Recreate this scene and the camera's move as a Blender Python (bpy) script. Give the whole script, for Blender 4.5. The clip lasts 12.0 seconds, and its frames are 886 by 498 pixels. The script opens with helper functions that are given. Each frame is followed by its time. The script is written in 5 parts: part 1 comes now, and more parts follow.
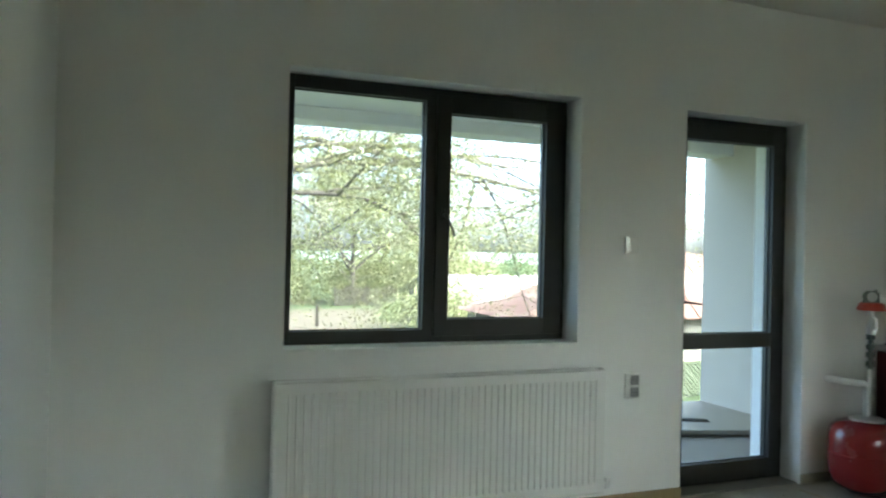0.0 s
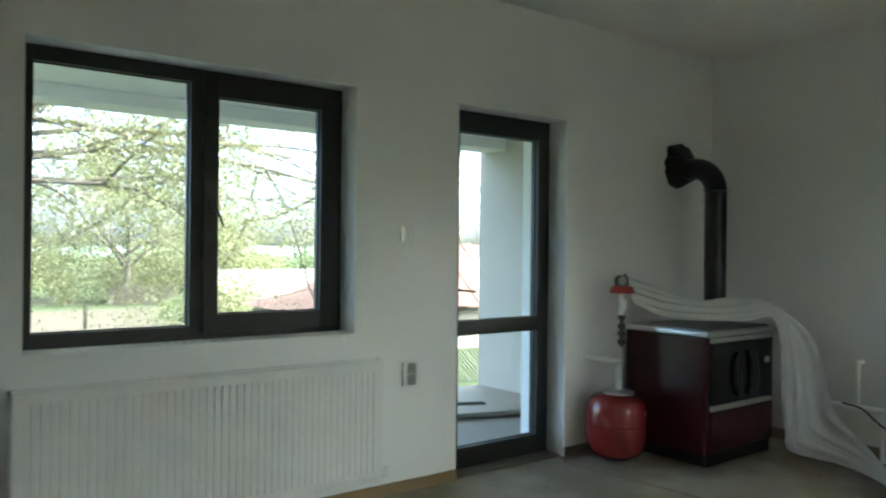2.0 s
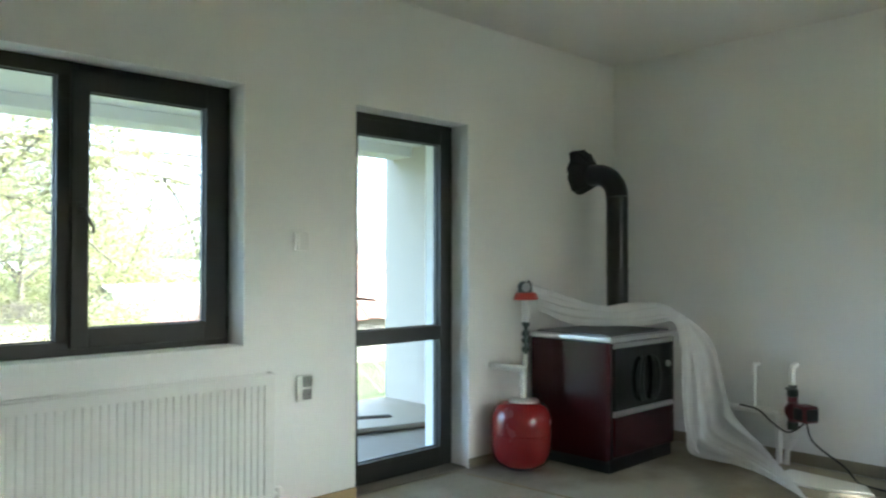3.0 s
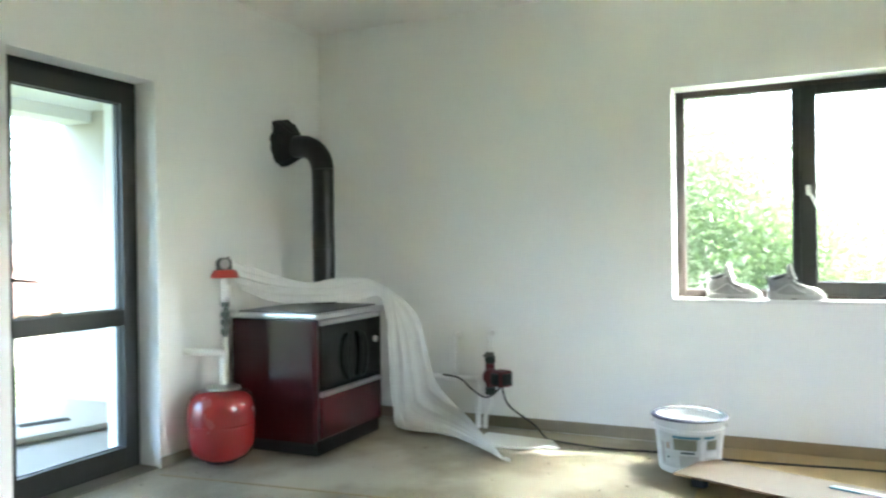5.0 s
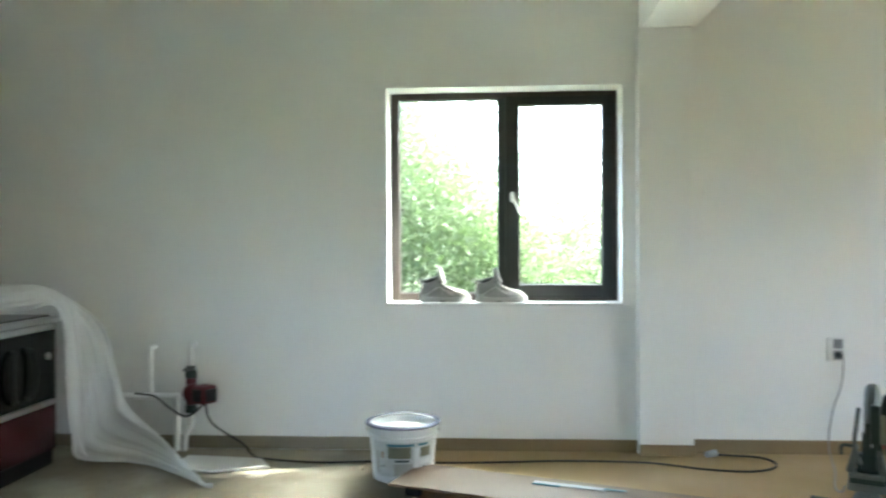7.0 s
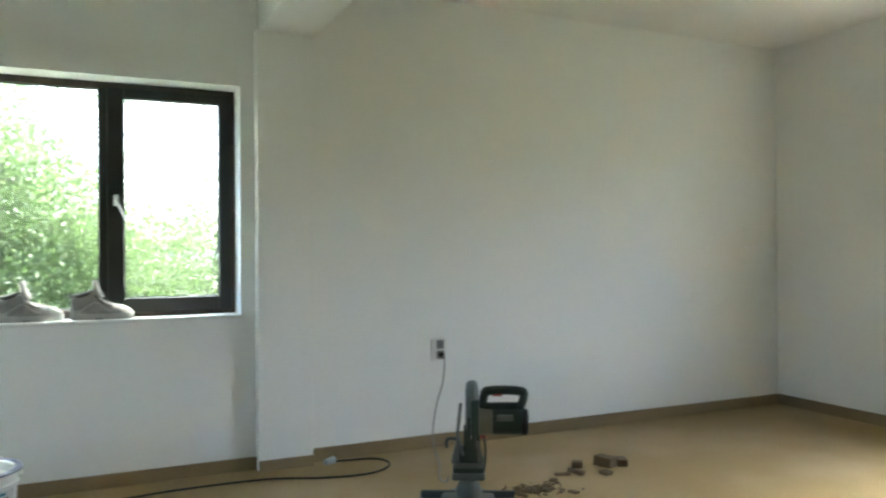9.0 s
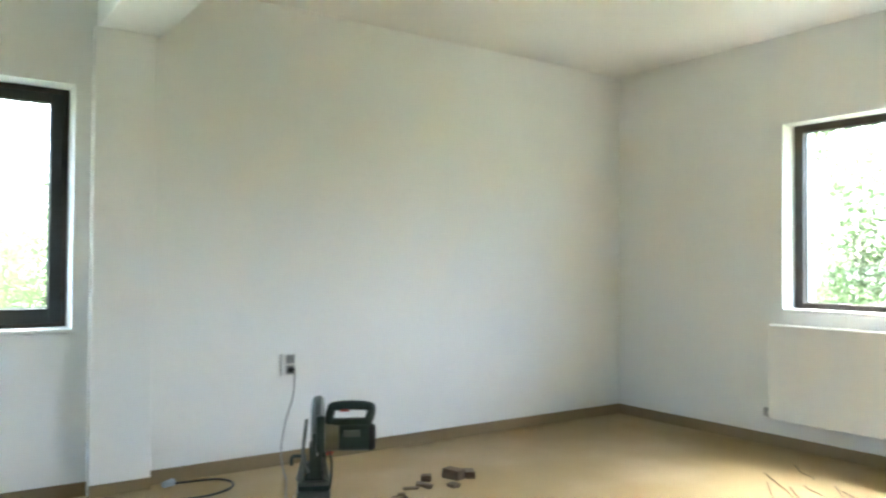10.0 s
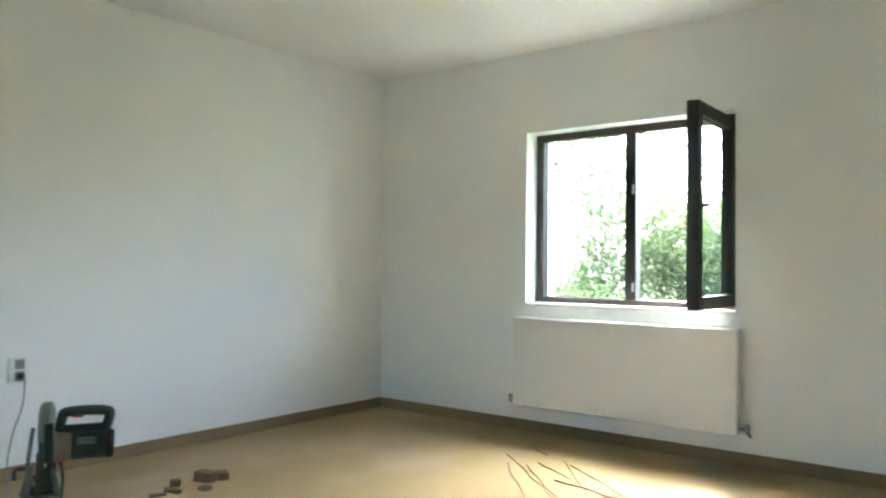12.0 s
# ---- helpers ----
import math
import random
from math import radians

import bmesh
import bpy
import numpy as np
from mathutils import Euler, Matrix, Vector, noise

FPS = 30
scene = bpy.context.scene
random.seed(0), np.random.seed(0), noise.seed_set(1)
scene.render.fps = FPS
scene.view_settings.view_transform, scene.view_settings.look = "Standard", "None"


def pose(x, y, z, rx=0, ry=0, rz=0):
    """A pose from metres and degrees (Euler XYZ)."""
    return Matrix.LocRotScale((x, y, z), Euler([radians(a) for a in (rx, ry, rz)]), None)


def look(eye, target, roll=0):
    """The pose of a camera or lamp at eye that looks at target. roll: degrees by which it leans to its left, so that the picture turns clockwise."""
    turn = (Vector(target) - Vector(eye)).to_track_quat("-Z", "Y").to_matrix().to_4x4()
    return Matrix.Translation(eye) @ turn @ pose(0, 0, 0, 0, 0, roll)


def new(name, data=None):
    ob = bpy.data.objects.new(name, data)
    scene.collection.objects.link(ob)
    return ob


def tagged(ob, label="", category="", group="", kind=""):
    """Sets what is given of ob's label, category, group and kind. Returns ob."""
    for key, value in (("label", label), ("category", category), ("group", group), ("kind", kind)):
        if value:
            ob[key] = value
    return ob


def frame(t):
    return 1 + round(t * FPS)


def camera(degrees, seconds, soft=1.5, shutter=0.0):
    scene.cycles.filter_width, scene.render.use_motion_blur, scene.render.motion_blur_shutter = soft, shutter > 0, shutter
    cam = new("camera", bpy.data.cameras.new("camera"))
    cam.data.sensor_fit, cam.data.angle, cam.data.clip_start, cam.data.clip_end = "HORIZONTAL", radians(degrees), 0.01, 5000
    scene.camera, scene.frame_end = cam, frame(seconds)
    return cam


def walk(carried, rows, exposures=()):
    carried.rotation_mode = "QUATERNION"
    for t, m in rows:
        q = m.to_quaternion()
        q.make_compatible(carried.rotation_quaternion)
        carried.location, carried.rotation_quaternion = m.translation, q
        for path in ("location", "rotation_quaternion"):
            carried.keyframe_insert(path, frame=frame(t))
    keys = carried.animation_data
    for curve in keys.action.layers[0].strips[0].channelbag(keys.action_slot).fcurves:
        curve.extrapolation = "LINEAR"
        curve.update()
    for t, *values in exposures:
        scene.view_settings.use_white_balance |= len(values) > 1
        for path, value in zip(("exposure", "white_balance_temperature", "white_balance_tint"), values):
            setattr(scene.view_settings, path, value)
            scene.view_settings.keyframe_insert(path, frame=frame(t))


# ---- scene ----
cam = camera(60.3, 12.0, soft=2.2, shutter=0.5)
PATH = [
    (0, (1.533, 0.76, 1.322), (2.271, 2.619, 1.333), 1.3),
    (0.5, (1.547, 0.76, 1.321), (2.391, 2.573, 1.349), 1.0),
    (1, (1.56, 0.763, 1.32), (2.544, 2.504, 1.338), 1.1),
    (1.5, (1.571, 0.766, 1.315), (2.68, 2.43, 1.344), 0.6),
    (2, (1.63, 0.782, 1.31), (2.842, 2.373, 1.312), 0.6),
    (2.5, (1.717, 0.813, 1.301), (3.004, 2.343, 1.315), 0.4),
    (4.5, (1.996, 0.935, 1.211), (3.714, 1.958, 1.232), -0.9),
    (5, (2.038, 0.963, 1.204), (3.852, 1.807, 1.199), -0.8),
    (5.5, (2.066, 0.983, 1.201), (3.957, 1.635, 1.196), -0.4),
    (6, (2.138, 1.017, 1.205), (4.085, 1.474, 1.172), -0.2),
    (6.5, (2.221, 1.043, 1.207), (4.195, 1.365, 1.182), -0.3),
    (8.5, (2.464, 1.047, 1.218), (4.349, 0.379, 1.229), -0.2),
    (9, (2.473, 1.044, 1.217), (4.286, 0.199, 1.223), -0.4),
    (9.5, (2.46, 1.042, 1.219), (4.189, 0.037, 1.239), -0.2),
    (10, (2.453, 0.974, 1.216), (4.089, -0.175, 1.258), 0.4),
    (10.5, (2.428, 0.95, 1.212), (3.97, -0.323, 1.261), 0.6),
    (11, (2.395, 0.965, 1.208), (3.828, -0.429, 1.266), 0.4),
    (11.5, (2.363, 0.953, 1.202), (3.696, -0.536, 1.264), 0.3),
    (12, (2.345, 0.922, 1.199), (3.585, -0.646, 1.244), 0.5),
]
# the picture brightens and darkens as the phone meters the windows
EXPOSURE = [(0.0, 4.77, 5850, -4), (0.7, 4.64, 5850, -5), (1.5, 4.60, 5850, -5), (2.0, 4.82, 5850, -4), (2.7, 5.37, 5850, -2), (4.3, 6.42, 5850, -1), (5.2, 6.62, 5850, 0), (6.0, 6.38, 5870, -2), (6.7, 6.16, 5880, -2),
            (8.4, 5.17, 5850, 2), (9.0, 5.47, 5950, -3), (9.6, 5.84, 5900, -5), (10.2, 6.24, 5800, 0), (11.0, 6.34, 5750, 0), (11.5, 6.08, 5750, -1), (12.0, 5.80, 5700, -1)]
walk(cam, [(t, look(eye, target, roll)) for t, eye, target, roll in PATH], EXPOSURE)

# ---- world and sun ----
SUN = Vector((-0.45, 0.73, -1.0)).normalized()      # the way the sunlight travels
world = bpy.data.worlds.new("world")
scene.world = world
world.use_nodes = True
wn, wl = world.node_tree.nodes, world.node_tree.links
sky = wn.new("ShaderNodeTexSky")
sky.sky_type = "NISHITA"
sky.sun_disc = False
sky.sun_elevation = math.asin(-SUN.z)
sky.sun_rotation = math.atan2(-SUN.x, -SUN.y)
sky.air_density, sky.dust_density, sky.ozone_density = 0.35, 6.5, 0.2
wl.new(sky.outputs[0], wn["Background"].inputs[0])
wn["Background"].inputs[1].default_value = 0.15
sun_data = bpy.data.lights.new("sun", "SUN")
sun_data.energy, sun_data.angle, sun_data.color = 0.62, radians(0.5), (1.0, 0.94, 0.86)
sun = new("sun", sun_data)
sun.matrix_world = Matrix.Translation((20, -30, 30)) @ SUN.to_track_quat("-Z", "Y").to_matrix().to_4x4()


# ---- materials ----
def material(name, base, rough=0.6, vary=0.12, scale=6.0, fine=60.0, bump=0.15, metal=0.0, second=None, second_scale=1.2, second_cut=(0.45, 0.65), spec=0.5, coat=0.0, rvar=0.1):
    """A surface with broad and fine variation of colour, roughness and relief, in object space."""
    m = bpy.data.materials.new(name)
    m.use_nodes = True
    n, l = m.node_tree.nodes, m.node_tree.links
    b = n["Principled BSDF"]
    co = n.new("ShaderNodeTexCoord")
    big = n.new("ShaderNodeTexNoise")
    big.inputs["Scale"].default_value, big.inputs["Detail"].default_value = scale, 5
    small = n.new("ShaderNodeTexNoise")
    small.inputs["Scale"].default_value, small.inputs["Detail"].default_value = fine, 4
    geo = n.new("ShaderNodeNewGeometry")
    for t in (big, small):
        l.new(geo.outputs["Position"], t.inputs["Vector"])
    mix = n.new("ShaderNodeMix")
    mix.data_type = "RGBA"
    lo = [max(0.0, c * (1 - vary)) for c in base]
    hi = [min(1.0, c * (1 + vary)) for c in base]
    mix.inputs["A"].default_value, mix.inputs["B"].default_value = (*lo, 1), (*hi, 1)
    l.new(big.outputs["Fac"], mix.inputs["Factor"])
    out = mix.outputs["Result"]
    mix2 = n.new("ShaderNodeMix")
    mix2.data_type, mix2.blend_type = "RGBA", "MULTIPLY"
    ramp = n.new("ShaderNodeMapRange")
    ramp.inputs["To Min"].default_value, ramp.inputs["To Max"].default_value = 1 - vary * 0.8, 1 + vary * 0.3
    l.new(small.outputs["Fac"], ramp.inputs["Value"])
    mix2.inputs["Factor"].default_value = 1.0
    l.new(out, mix2.inputs["A"])
    l.new(ramp.outputs["Result"], mix2.inputs["B"])
    out = mix2.outputs["Result"]
    if second:
        st = n.new("ShaderNodeTexNoise")
        st.inputs["Scale"].default_value, st.inputs["Detail"].default_value = second_scale, 8
        l.new(geo.outputs["Position"], st.inputs["Vector"])
        cut = n.new("ShaderNodeMapRange")
        cut.interpolation_type = "SMOOTHSTEP"
        cut.inputs["From Min"].default_value, cut.inputs["From Max"].default_value = second_cut
        l.new(st.outputs["Fac"], cut.inputs["Value"])
        mix3 = n.new("ShaderNodeMix")
        mix3.data_type = "RGBA"
        l.new(cut.outputs["Result"], mix3.inputs["Factor"])
        l.new(out, mix3.inputs["A"])
        mix3.inputs["B"].default_value = (*second, 1)
        out = mix3.outputs["Result"]
    l.new(out, b.inputs["Base Color"])
    rr = n.new("ShaderNodeMapRange")
    rr.inputs["To Min"].default_value, rr.inputs["To Max"].default_value = max(0.03, rough - rvar), min(1, rough + rvar)
    l.new(big.outputs["Fac"], rr.inputs["Value"])
    l.new(rr.outputs["Result"], b.inputs["Roughness"])
    b.inputs["Metallic"].default_value = metal
    b.inputs["Specular IOR Level"].default_value = spec
    b.inputs["Coat Weight"].default_value = coat
    b.inputs["Coat Roughness"].default_value = 0.08
    if bump:
        bp = n.new("ShaderNodeBump")
        bp.inputs["Strength"].default_value, bp.inputs["Distance"].default_value = bump, 0.004
        add = n.new("ShaderNodeMath")
        l.new(big.outputs["Fac"], add.inputs[0])
        l.new(small.outputs["Fac"], add.inputs[1])
        l.new(add.outputs[0], bp.inputs["Height"])
        l.new(bp.outputs["Normal"], b.inputs["Normal"])
    return m


def glass_material(name, tint=(0.93, 0.97, 0.95)):
    m = bpy.data.materials.new(name)
    m.use_nodes = True
    n, l = m.node_tree.nodes, m.node_tree.links
    n.remove(n["Principled BSDF"])
    clear, gloss, mix, lw = n.new("ShaderNodeBsdfTransparent"), n.new("ShaderNodeBsdfGlossy"), n.new("ShaderNodeMixShader"), n.new("ShaderNodeLayerWeight")
    clear.inputs["Color"].default_value = (*tint, 1)
    gloss.inputs["Roughness"].default_value = 0.01
    lw.inputs["Blend"].default_value = 0.5
    pw, sc = n.new("ShaderNodeMath"), n.new("ShaderNodeMath")
    pw.operation, sc.operation = "POWER", "MULTIPLY_ADD"
    pw.inputs[1].default_value, sc.inputs[1].default_value, sc.inputs[2].default_value = 5.0, 0.5, 0.025
    l.new(lw.outputs["Facing"], pw.inputs[0])
    l.new(pw.outputs[0], sc.inputs[0])
    l.new(sc.outputs[0], mix.inputs[0])
    l.new(clear.outputs[0], mix.inputs[1])
    l.new(gloss.outputs[0], mix.inputs[2])
    l.new(mix.outputs[0], n["Material Output"].inputs[0])
    return m


def leaf_material(name, a, b_col, through_col):
    m = bpy.data.materials.new(name)
    m.use_nodes = True
    n, l = m.node_tree.nodes, m.node_tree.links
    b = n["Principled BSDF"]
    geo = n.new("ShaderNodeNewGeometry")
    mix = n.new("ShaderNodeMix")
    mix.data_type = "RGBA"
    mix.inputs["A"].default_value, mix.inputs["B"].default_value = (*a, 1), (*b_col, 1)
    l.new(geo.outputs["Random Per Island"], mix.inputs["Factor"])
    l.new(mix.outputs["Result"], b.inputs["Base Color"])
    b.inputs["Roughness"].default_value = 0.55
    tr, ms = n.new("ShaderNodeBsdfTranslucent"), n.new("ShaderNodeMixShader")
    tr.inputs["Color"].default_value = (*through_col, 1)
    ms.inputs[0].default_value = 0.45
    l.new(b.outputs[0], ms.inputs[1])
    l.new(tr.outputs[0], ms.inputs[2])
    l.new(ms.outputs[0], n["Material Output"].inputs[0])
    return m


def film_material(name):
    """Milky packing film: scatters on both sides, lets some through."""
    m = bpy.data.materials.new(name)
    m.use_nodes = True
    n, l = m.node_tree.nodes, m.node_tree.links
    b = n["Principled BSDF"]
    b.inputs["Base Color"].default_value = (0.90, 0.90, 0.89, 1)
    b.inputs["Roughness"].default_value = 0.35
    no = n.new("ShaderNodeTexNoise")
    no.inputs["Scale"].default_value, no.inputs["Detail"].default_value = 35, 6
    bp = n.new("ShaderNodeBump")
    bp.inputs["Strength"].default_value, bp.inputs["Distance"].default_value = 0.35, 0.006
    l.new(no.outputs["Fac"], bp.inputs["Height"])
    l.new(bp.outputs["Normal"], b.inputs["Normal"])
    tr, clear, m1, m2 = n.new("ShaderNodeBsdfTranslucent"), n.new("ShaderNodeBsdfTransparent"), n.new("ShaderNodeMixShader"), n.new("ShaderNodeMixShader")
    tr.inputs["Color"].default_value = (0.9, 0.9, 0.89, 1)
    m1.inputs[0].default_value, m2.inputs[0].default_value = 0.30, 0.16
    l.new(b.outputs[0], m1.inputs[1])
    l.new(tr.outputs[0], m1.inputs[2])
    l.new(m1.outputs[0], m2.inputs[1])
    l.new(clear.outputs[0], m2.inputs[2])
    l.new(m2.outputs[0], n["Material Output"].inputs[0])
    return m


M_WALL = material("wall_paint", (0.885, 0.888, 0.872), 0.85, 0.03, 1.1, 140, 0.12, second=(0.835, 0.845, 0.825), second_scale=0.55, second_cut=(0.52, 0.78), spec=0.25)
M_CEIL = material("ceiling_paint", (0.87, 0.865, 0.845), 0.9, 0.03, 0.9, 120, 0.10, second=(0.82, 0.815, 0.79), second_scale=0.5, second_cut=(0.5, 0.8), spec=0.2)
M_SCREED = material("dusty_screed", (0.29, 0.258, 0.195), 0.8, 0.30, 3.1, 55, 0.5, second=(0.40, 0.36, 0.28), second_scale=1.7, second_cut=(0.40, 0.64), spec=0.15)
M_TAN = material("tan_hardboard", (0.36, 0.262, 0.133), 0.6, 0.12, 1.9, 90, 0.15, second=(0.42, 0.315, 0.19), second_scale=0.9, second_cut=(0.45, 0.7), spec=0.12)
M_SKIRT = material("skirting_tan", (0.26, 0.195, 0.10), 0.7, 0.15, 5, 70, 0.2)
M_SKIRT_GREY = material("skirting_dusty", (0.30, 0.27, 0.20), 0.8, 0.15, 5, 70, 0.2)
M_FRAME = material("dark_brown_frame", (0.0175, 0.0185, 0.0150), 0.42, 0.25, 9, 160, 0.08)
# frame brown made lighter and warmer, with the window glare mixed into the colour
M_FRAME_WARM = material("brown_frame_with_glare", (0.048, 0.032, 0.023), 0.45, 0.3, 14, 160, 0.08)
M_GLASS = glass_material("window_glass")
M_RUBBER = material("black_rubber", (0.015, 0.015, 0.015), 0.7, 0.2, 20, 120, 0.1)
M_STEEL = material("brushed_steel", (0.62, 0.62, 0.60), 0.30, 0.03, 4, 60, 0.0, metal=1.0, rvar=0.025)
M_RAD = material("radiator_enamel", (0.82, 0.82, 0.80), 0.38, 0.02, 3, 100, 0.03, rvar=0.025)
M_PLASTIC = material("white_plastic", (0.80, 0.80, 0.78), 0.4, 0.03, 12, 120, 0.04)
M_PIPE_WHITE = material("white_pipe_plastic", (0.90, 0.90, 0.885), 0.35, 0.02, 12, 120, 0.02)
M_GREYPL = material("grey_plastic", (0.35, 0.35, 0.34), 0.5, 0.08, 12, 120, 0.05)
M_STOVE_BLACK = material("black_enamel", (0.009, 0.010, 0.0095), 0.3, 0.2, 8, 120, 0.04, rvar=0.025, spec=0.35)
M_STOVE_RED = material("burgundy_enamel", (0.040, 0.0052, 0.0068), 0.24, 0.1, 5, 120, 0.0, coat=0.0, rvar=0.025, spec=0.35)
M_STOVE_GLASS = material("black_oven_glass", (0.009, 0.011, 0.0095), 0.18, 0.15, 5, 120, 0.0, coat=0.0, rvar=0.02, spec=0.3)
M_PIPE = material("black_stovepipe", (0.011, 0.012, 0.011), 0.32, 0.2, 10, 140, 0.08, rvar=0.025)
M_SOOT = material("soot_and_foil", (0.020, 0.020, 0.019), 0.75, 0.4, 25, 160, 0.6)
M_TANK = material("red_tank_paint", (0.22, 0.016, 0.016), 0.26, 0.12, 6, 140, 0.03, coat=0.25, rvar=0.04, second=(0.24, 0.05, 0.045), second_scale=5.0, second_cut=(0.5, 0.8))
M_RED = material("red_plastic", (0.42, 0.045, 0.030), 0.4, 0.1, 15, 120, 0.05)
M_PUMP_RED = material("dark_red_casting", (0.11, 0.012, 0.016), 0.45, 0.15, 20, 140, 0.2)
M_FILM = film_material("packing_film")
M_BUCKET = material("bucket_plastic", (0.62, 0.64, 0.65), 0.35, 0.06, 9, 120, 0.04)
M_SOCKET = material("socket_insert", (0.27, 0.27, 0.265), 0.45, 0.06, 12, 120, 0.05)
M_LABEL = material("pale_label_print", (0.50, 0.53, 0.54), 0.5, 0.25, 22, 120, 0.0)
M_OLIVE_PRINT = material("olive_print", (0.17, 0.17, 0.12), 0.5, 0.3, 25, 120, 0.0)
M_BLUE = material("dark_blue_ring", (0.022, 0.026, 0.075), 0.45, 0.1, 15, 120, 0.0)
M_BLUEGREEN = material("teal_print", (0.03, 0.14, 0.20), 0.45, 0.1, 15, 120, 0.0)
M_BROWN_PRINT = material("brown_print", (0.33, 0.25, 0.20), 0.5, 0.25, 18, 120, 0.0)
M_PRINT_DARK = material("dark_print", (0.05, 0.07, 0.08), 0.5, 0.2, 15, 120, 0.0)
M_SHOE = material("grey_shoe_fabric", (0.33, 0.325, 0.30), 0.9, 0.4, 28, 250, 0.6)
M_SHOE_DARK = material("dark_grey_shoe_lining", (0.19, 0.19, 0.18), 0.9, 0.15, 30, 250, 0.5)
M_SOLE = material("pale_shoe_sole", (0.46, 0.45, 0.41), 0.75, 0.25, 28, 150, 0.3)
M_LACE = material("dark_lace", (0.05, 0.05, 0.05), 0.85, 0.2, 40, 250, 0.4)
M_SAW_GREEN = material("dark_green_saw_housing", (0.018, 0.034, 0.026), 0.4, 0.2, 14, 150, 0.06)
M_SAW_GREY = material("grey_saw_casting", (0.125, 0.135, 0.12), 0.5, 0.3, 18, 150, 0.15, metal=0.1)
M_SAW_DUST = material("sawdust_on_metal", (0.22, 0.21, 0.175), 0.7, 0.25, 18, 150, 0.25)
M_SAW_DARK = material("dark_saw_base", (0.085, 0.10, 0.095), 0.6, 0.3, 14, 120, 0.2)
M_BOARD = material("laminate_board", (0.155, 0.112, 0.068), 0.5, 0.12, 4, 120, 0.05)
M_PLUG = material("grey_plastic", (0.36, 0.38, 0.40), 0.45, 0.10, 8, 90, 0.05)
M_BOARD_EDGE = material("board_core", (0.24, 0.15, 0.085), 0.8, 0.2, 20, 150, 0.2)
M_SCRAP = material("wood_offcut", (0.145, 0.098, 0.055), 0.7, 0.3, 14, 150, 0.2)
M_PLATE = material("grey_cast_plate", (0.16, 0.16, 0.155), 0.38, 0.08, 5, 90, 0.03, metal=0.7)
M_CABLE = material("black_cable", (0.018, 0.018, 0.018), 0.5, 0.1, 20, 120, 0.0)
M_CABLE_GREY = material("grey_cable", (0.25, 0.25, 0.24), 0.5, 0.1, 20, 120, 0.0)
# white render darkened and warmed in its base for the shaded, blue-lit porch
M_RENDER = material("porch_render_shaded", (0.45, 0.415, 0.35), 0.9, 0.06, 2, 90, 0.4)
M_SOFFIT = material("porch_white_render", (0.74, 0.72, 0.66), 0.9, 0.04, 2, 90, 0.3)
M_CONCRETE = material("porch_concrete", (0.185, 0.168, 0.138), 0.75, 0.12, 2.5, 60, 0.3)
M_STEP = material("porch_stone", (0.25, 0.222, 0.172), 0.7, 0.15, 3, 60, 0.3)
M_GROUND = material("meadow", (0.022, 0.030, 0.013), 0.95, 0.3, 0.35, 6, 0.4, second=(0.05, 0.044, 0.030), second_scale=0.09, second_cut=(0.55, 0.66), spec=0.1)
M_DIRT = material("dry_dirt", (0.040, 0.033, 0.025), 0.95, 0.15, 0.4, 5, 0.4, second=(0.025, 0.034, 0.012), second_scale=0.22, second_cut=(0.62, 0.74), spec=0.1)
M_BARK = material("bark", (0.048, 0.039, 0.032), 0.95, 0.3, 8, 60, 0.6)
M_LEAF_NEAR = leaf_material("walnut_leaves", (0.066, 0.073, 0.030), (0.120, 0.118, 0.056), (0.165, 0.168, 0.070))
M_LEAF_GREEN = leaf_material("fresh_leaves", (0.034, 0.060, 0.024), (0.062, 0.086, 0.032), (0.080, 0.118, 0.042))
M_LEAF_FAR = leaf_material("far_leaves", (0.035, 0.060, 0.025), (0.06, 0.085, 0.035), (0.07, 0.11, 0.04))
M_HILL = material("far_woods", (0.085, 0.11, 0.10), 1.0, 0.25, 0.03, 0.4, 0.3, spec=0.1)
M_SHEET = material("pale_sheet_roof", (0.125, 0.12, 0.115), 0.7, 0.15, 0.8, 20, 0.1, spec=0.2)
M_RUST = material("rusty_sheet_roof", (0.055, 0.028, 0.023), 0.8, 0.25, 0.9, 18, 0.2, second=(0.10, 0.078, 0.070), second_scale=0.7, second_cut=(0.48, 0.62), spec=0.2)
M_LIME = material("limewash", (0.10, 0.094, 0.083), 0.9, 0.15, 1.5, 30, 0.3, spec=0.2)
M_WIRE = material("rusty_wire", (0.035, 0.033, 0.03), 0.8, 0.2, 20, 120, 0.1)
M_WOODGREY = material("weathered_wood", (0.022, 0.019, 0.017), 0.95, 0.3, 4, 50, 0.4, spec=0.1)
M_GALV = material("galvanised_wire", (0.30, 0.31, 0.30), 0.5, 0.1, 20, 100, 0.0, metal=0.7)

# ---- building blocks ----
ORIGIN = {}


def bm_new():
    return bmesh.new()


def box(bm, x0, y0, z0, x1, y1, z1, bevel=0.0, seg=2):
    r = bmesh.ops.create_cube(bm, size=1.0)
    vs = r["verts"]
    bmesh.ops.scale(bm, vec=(abs(x1 - x0), abs(y1 - y0), abs(z1 - z0)), verts=vs)
    bmesh.ops.translate(bm, vec=((x0 + x1) / 2, (y0 + y1) / 2, (z0 + z1) / 2), verts=vs)
    if bevel:
        es = list({e for v in vs for e in v.link_edges})
        r = bmesh.ops.bevel(bm, geom=es, offset=bevel, segments=seg, affect="EDGES", profile=0.6)
        vs = r["verts"]
    return vs


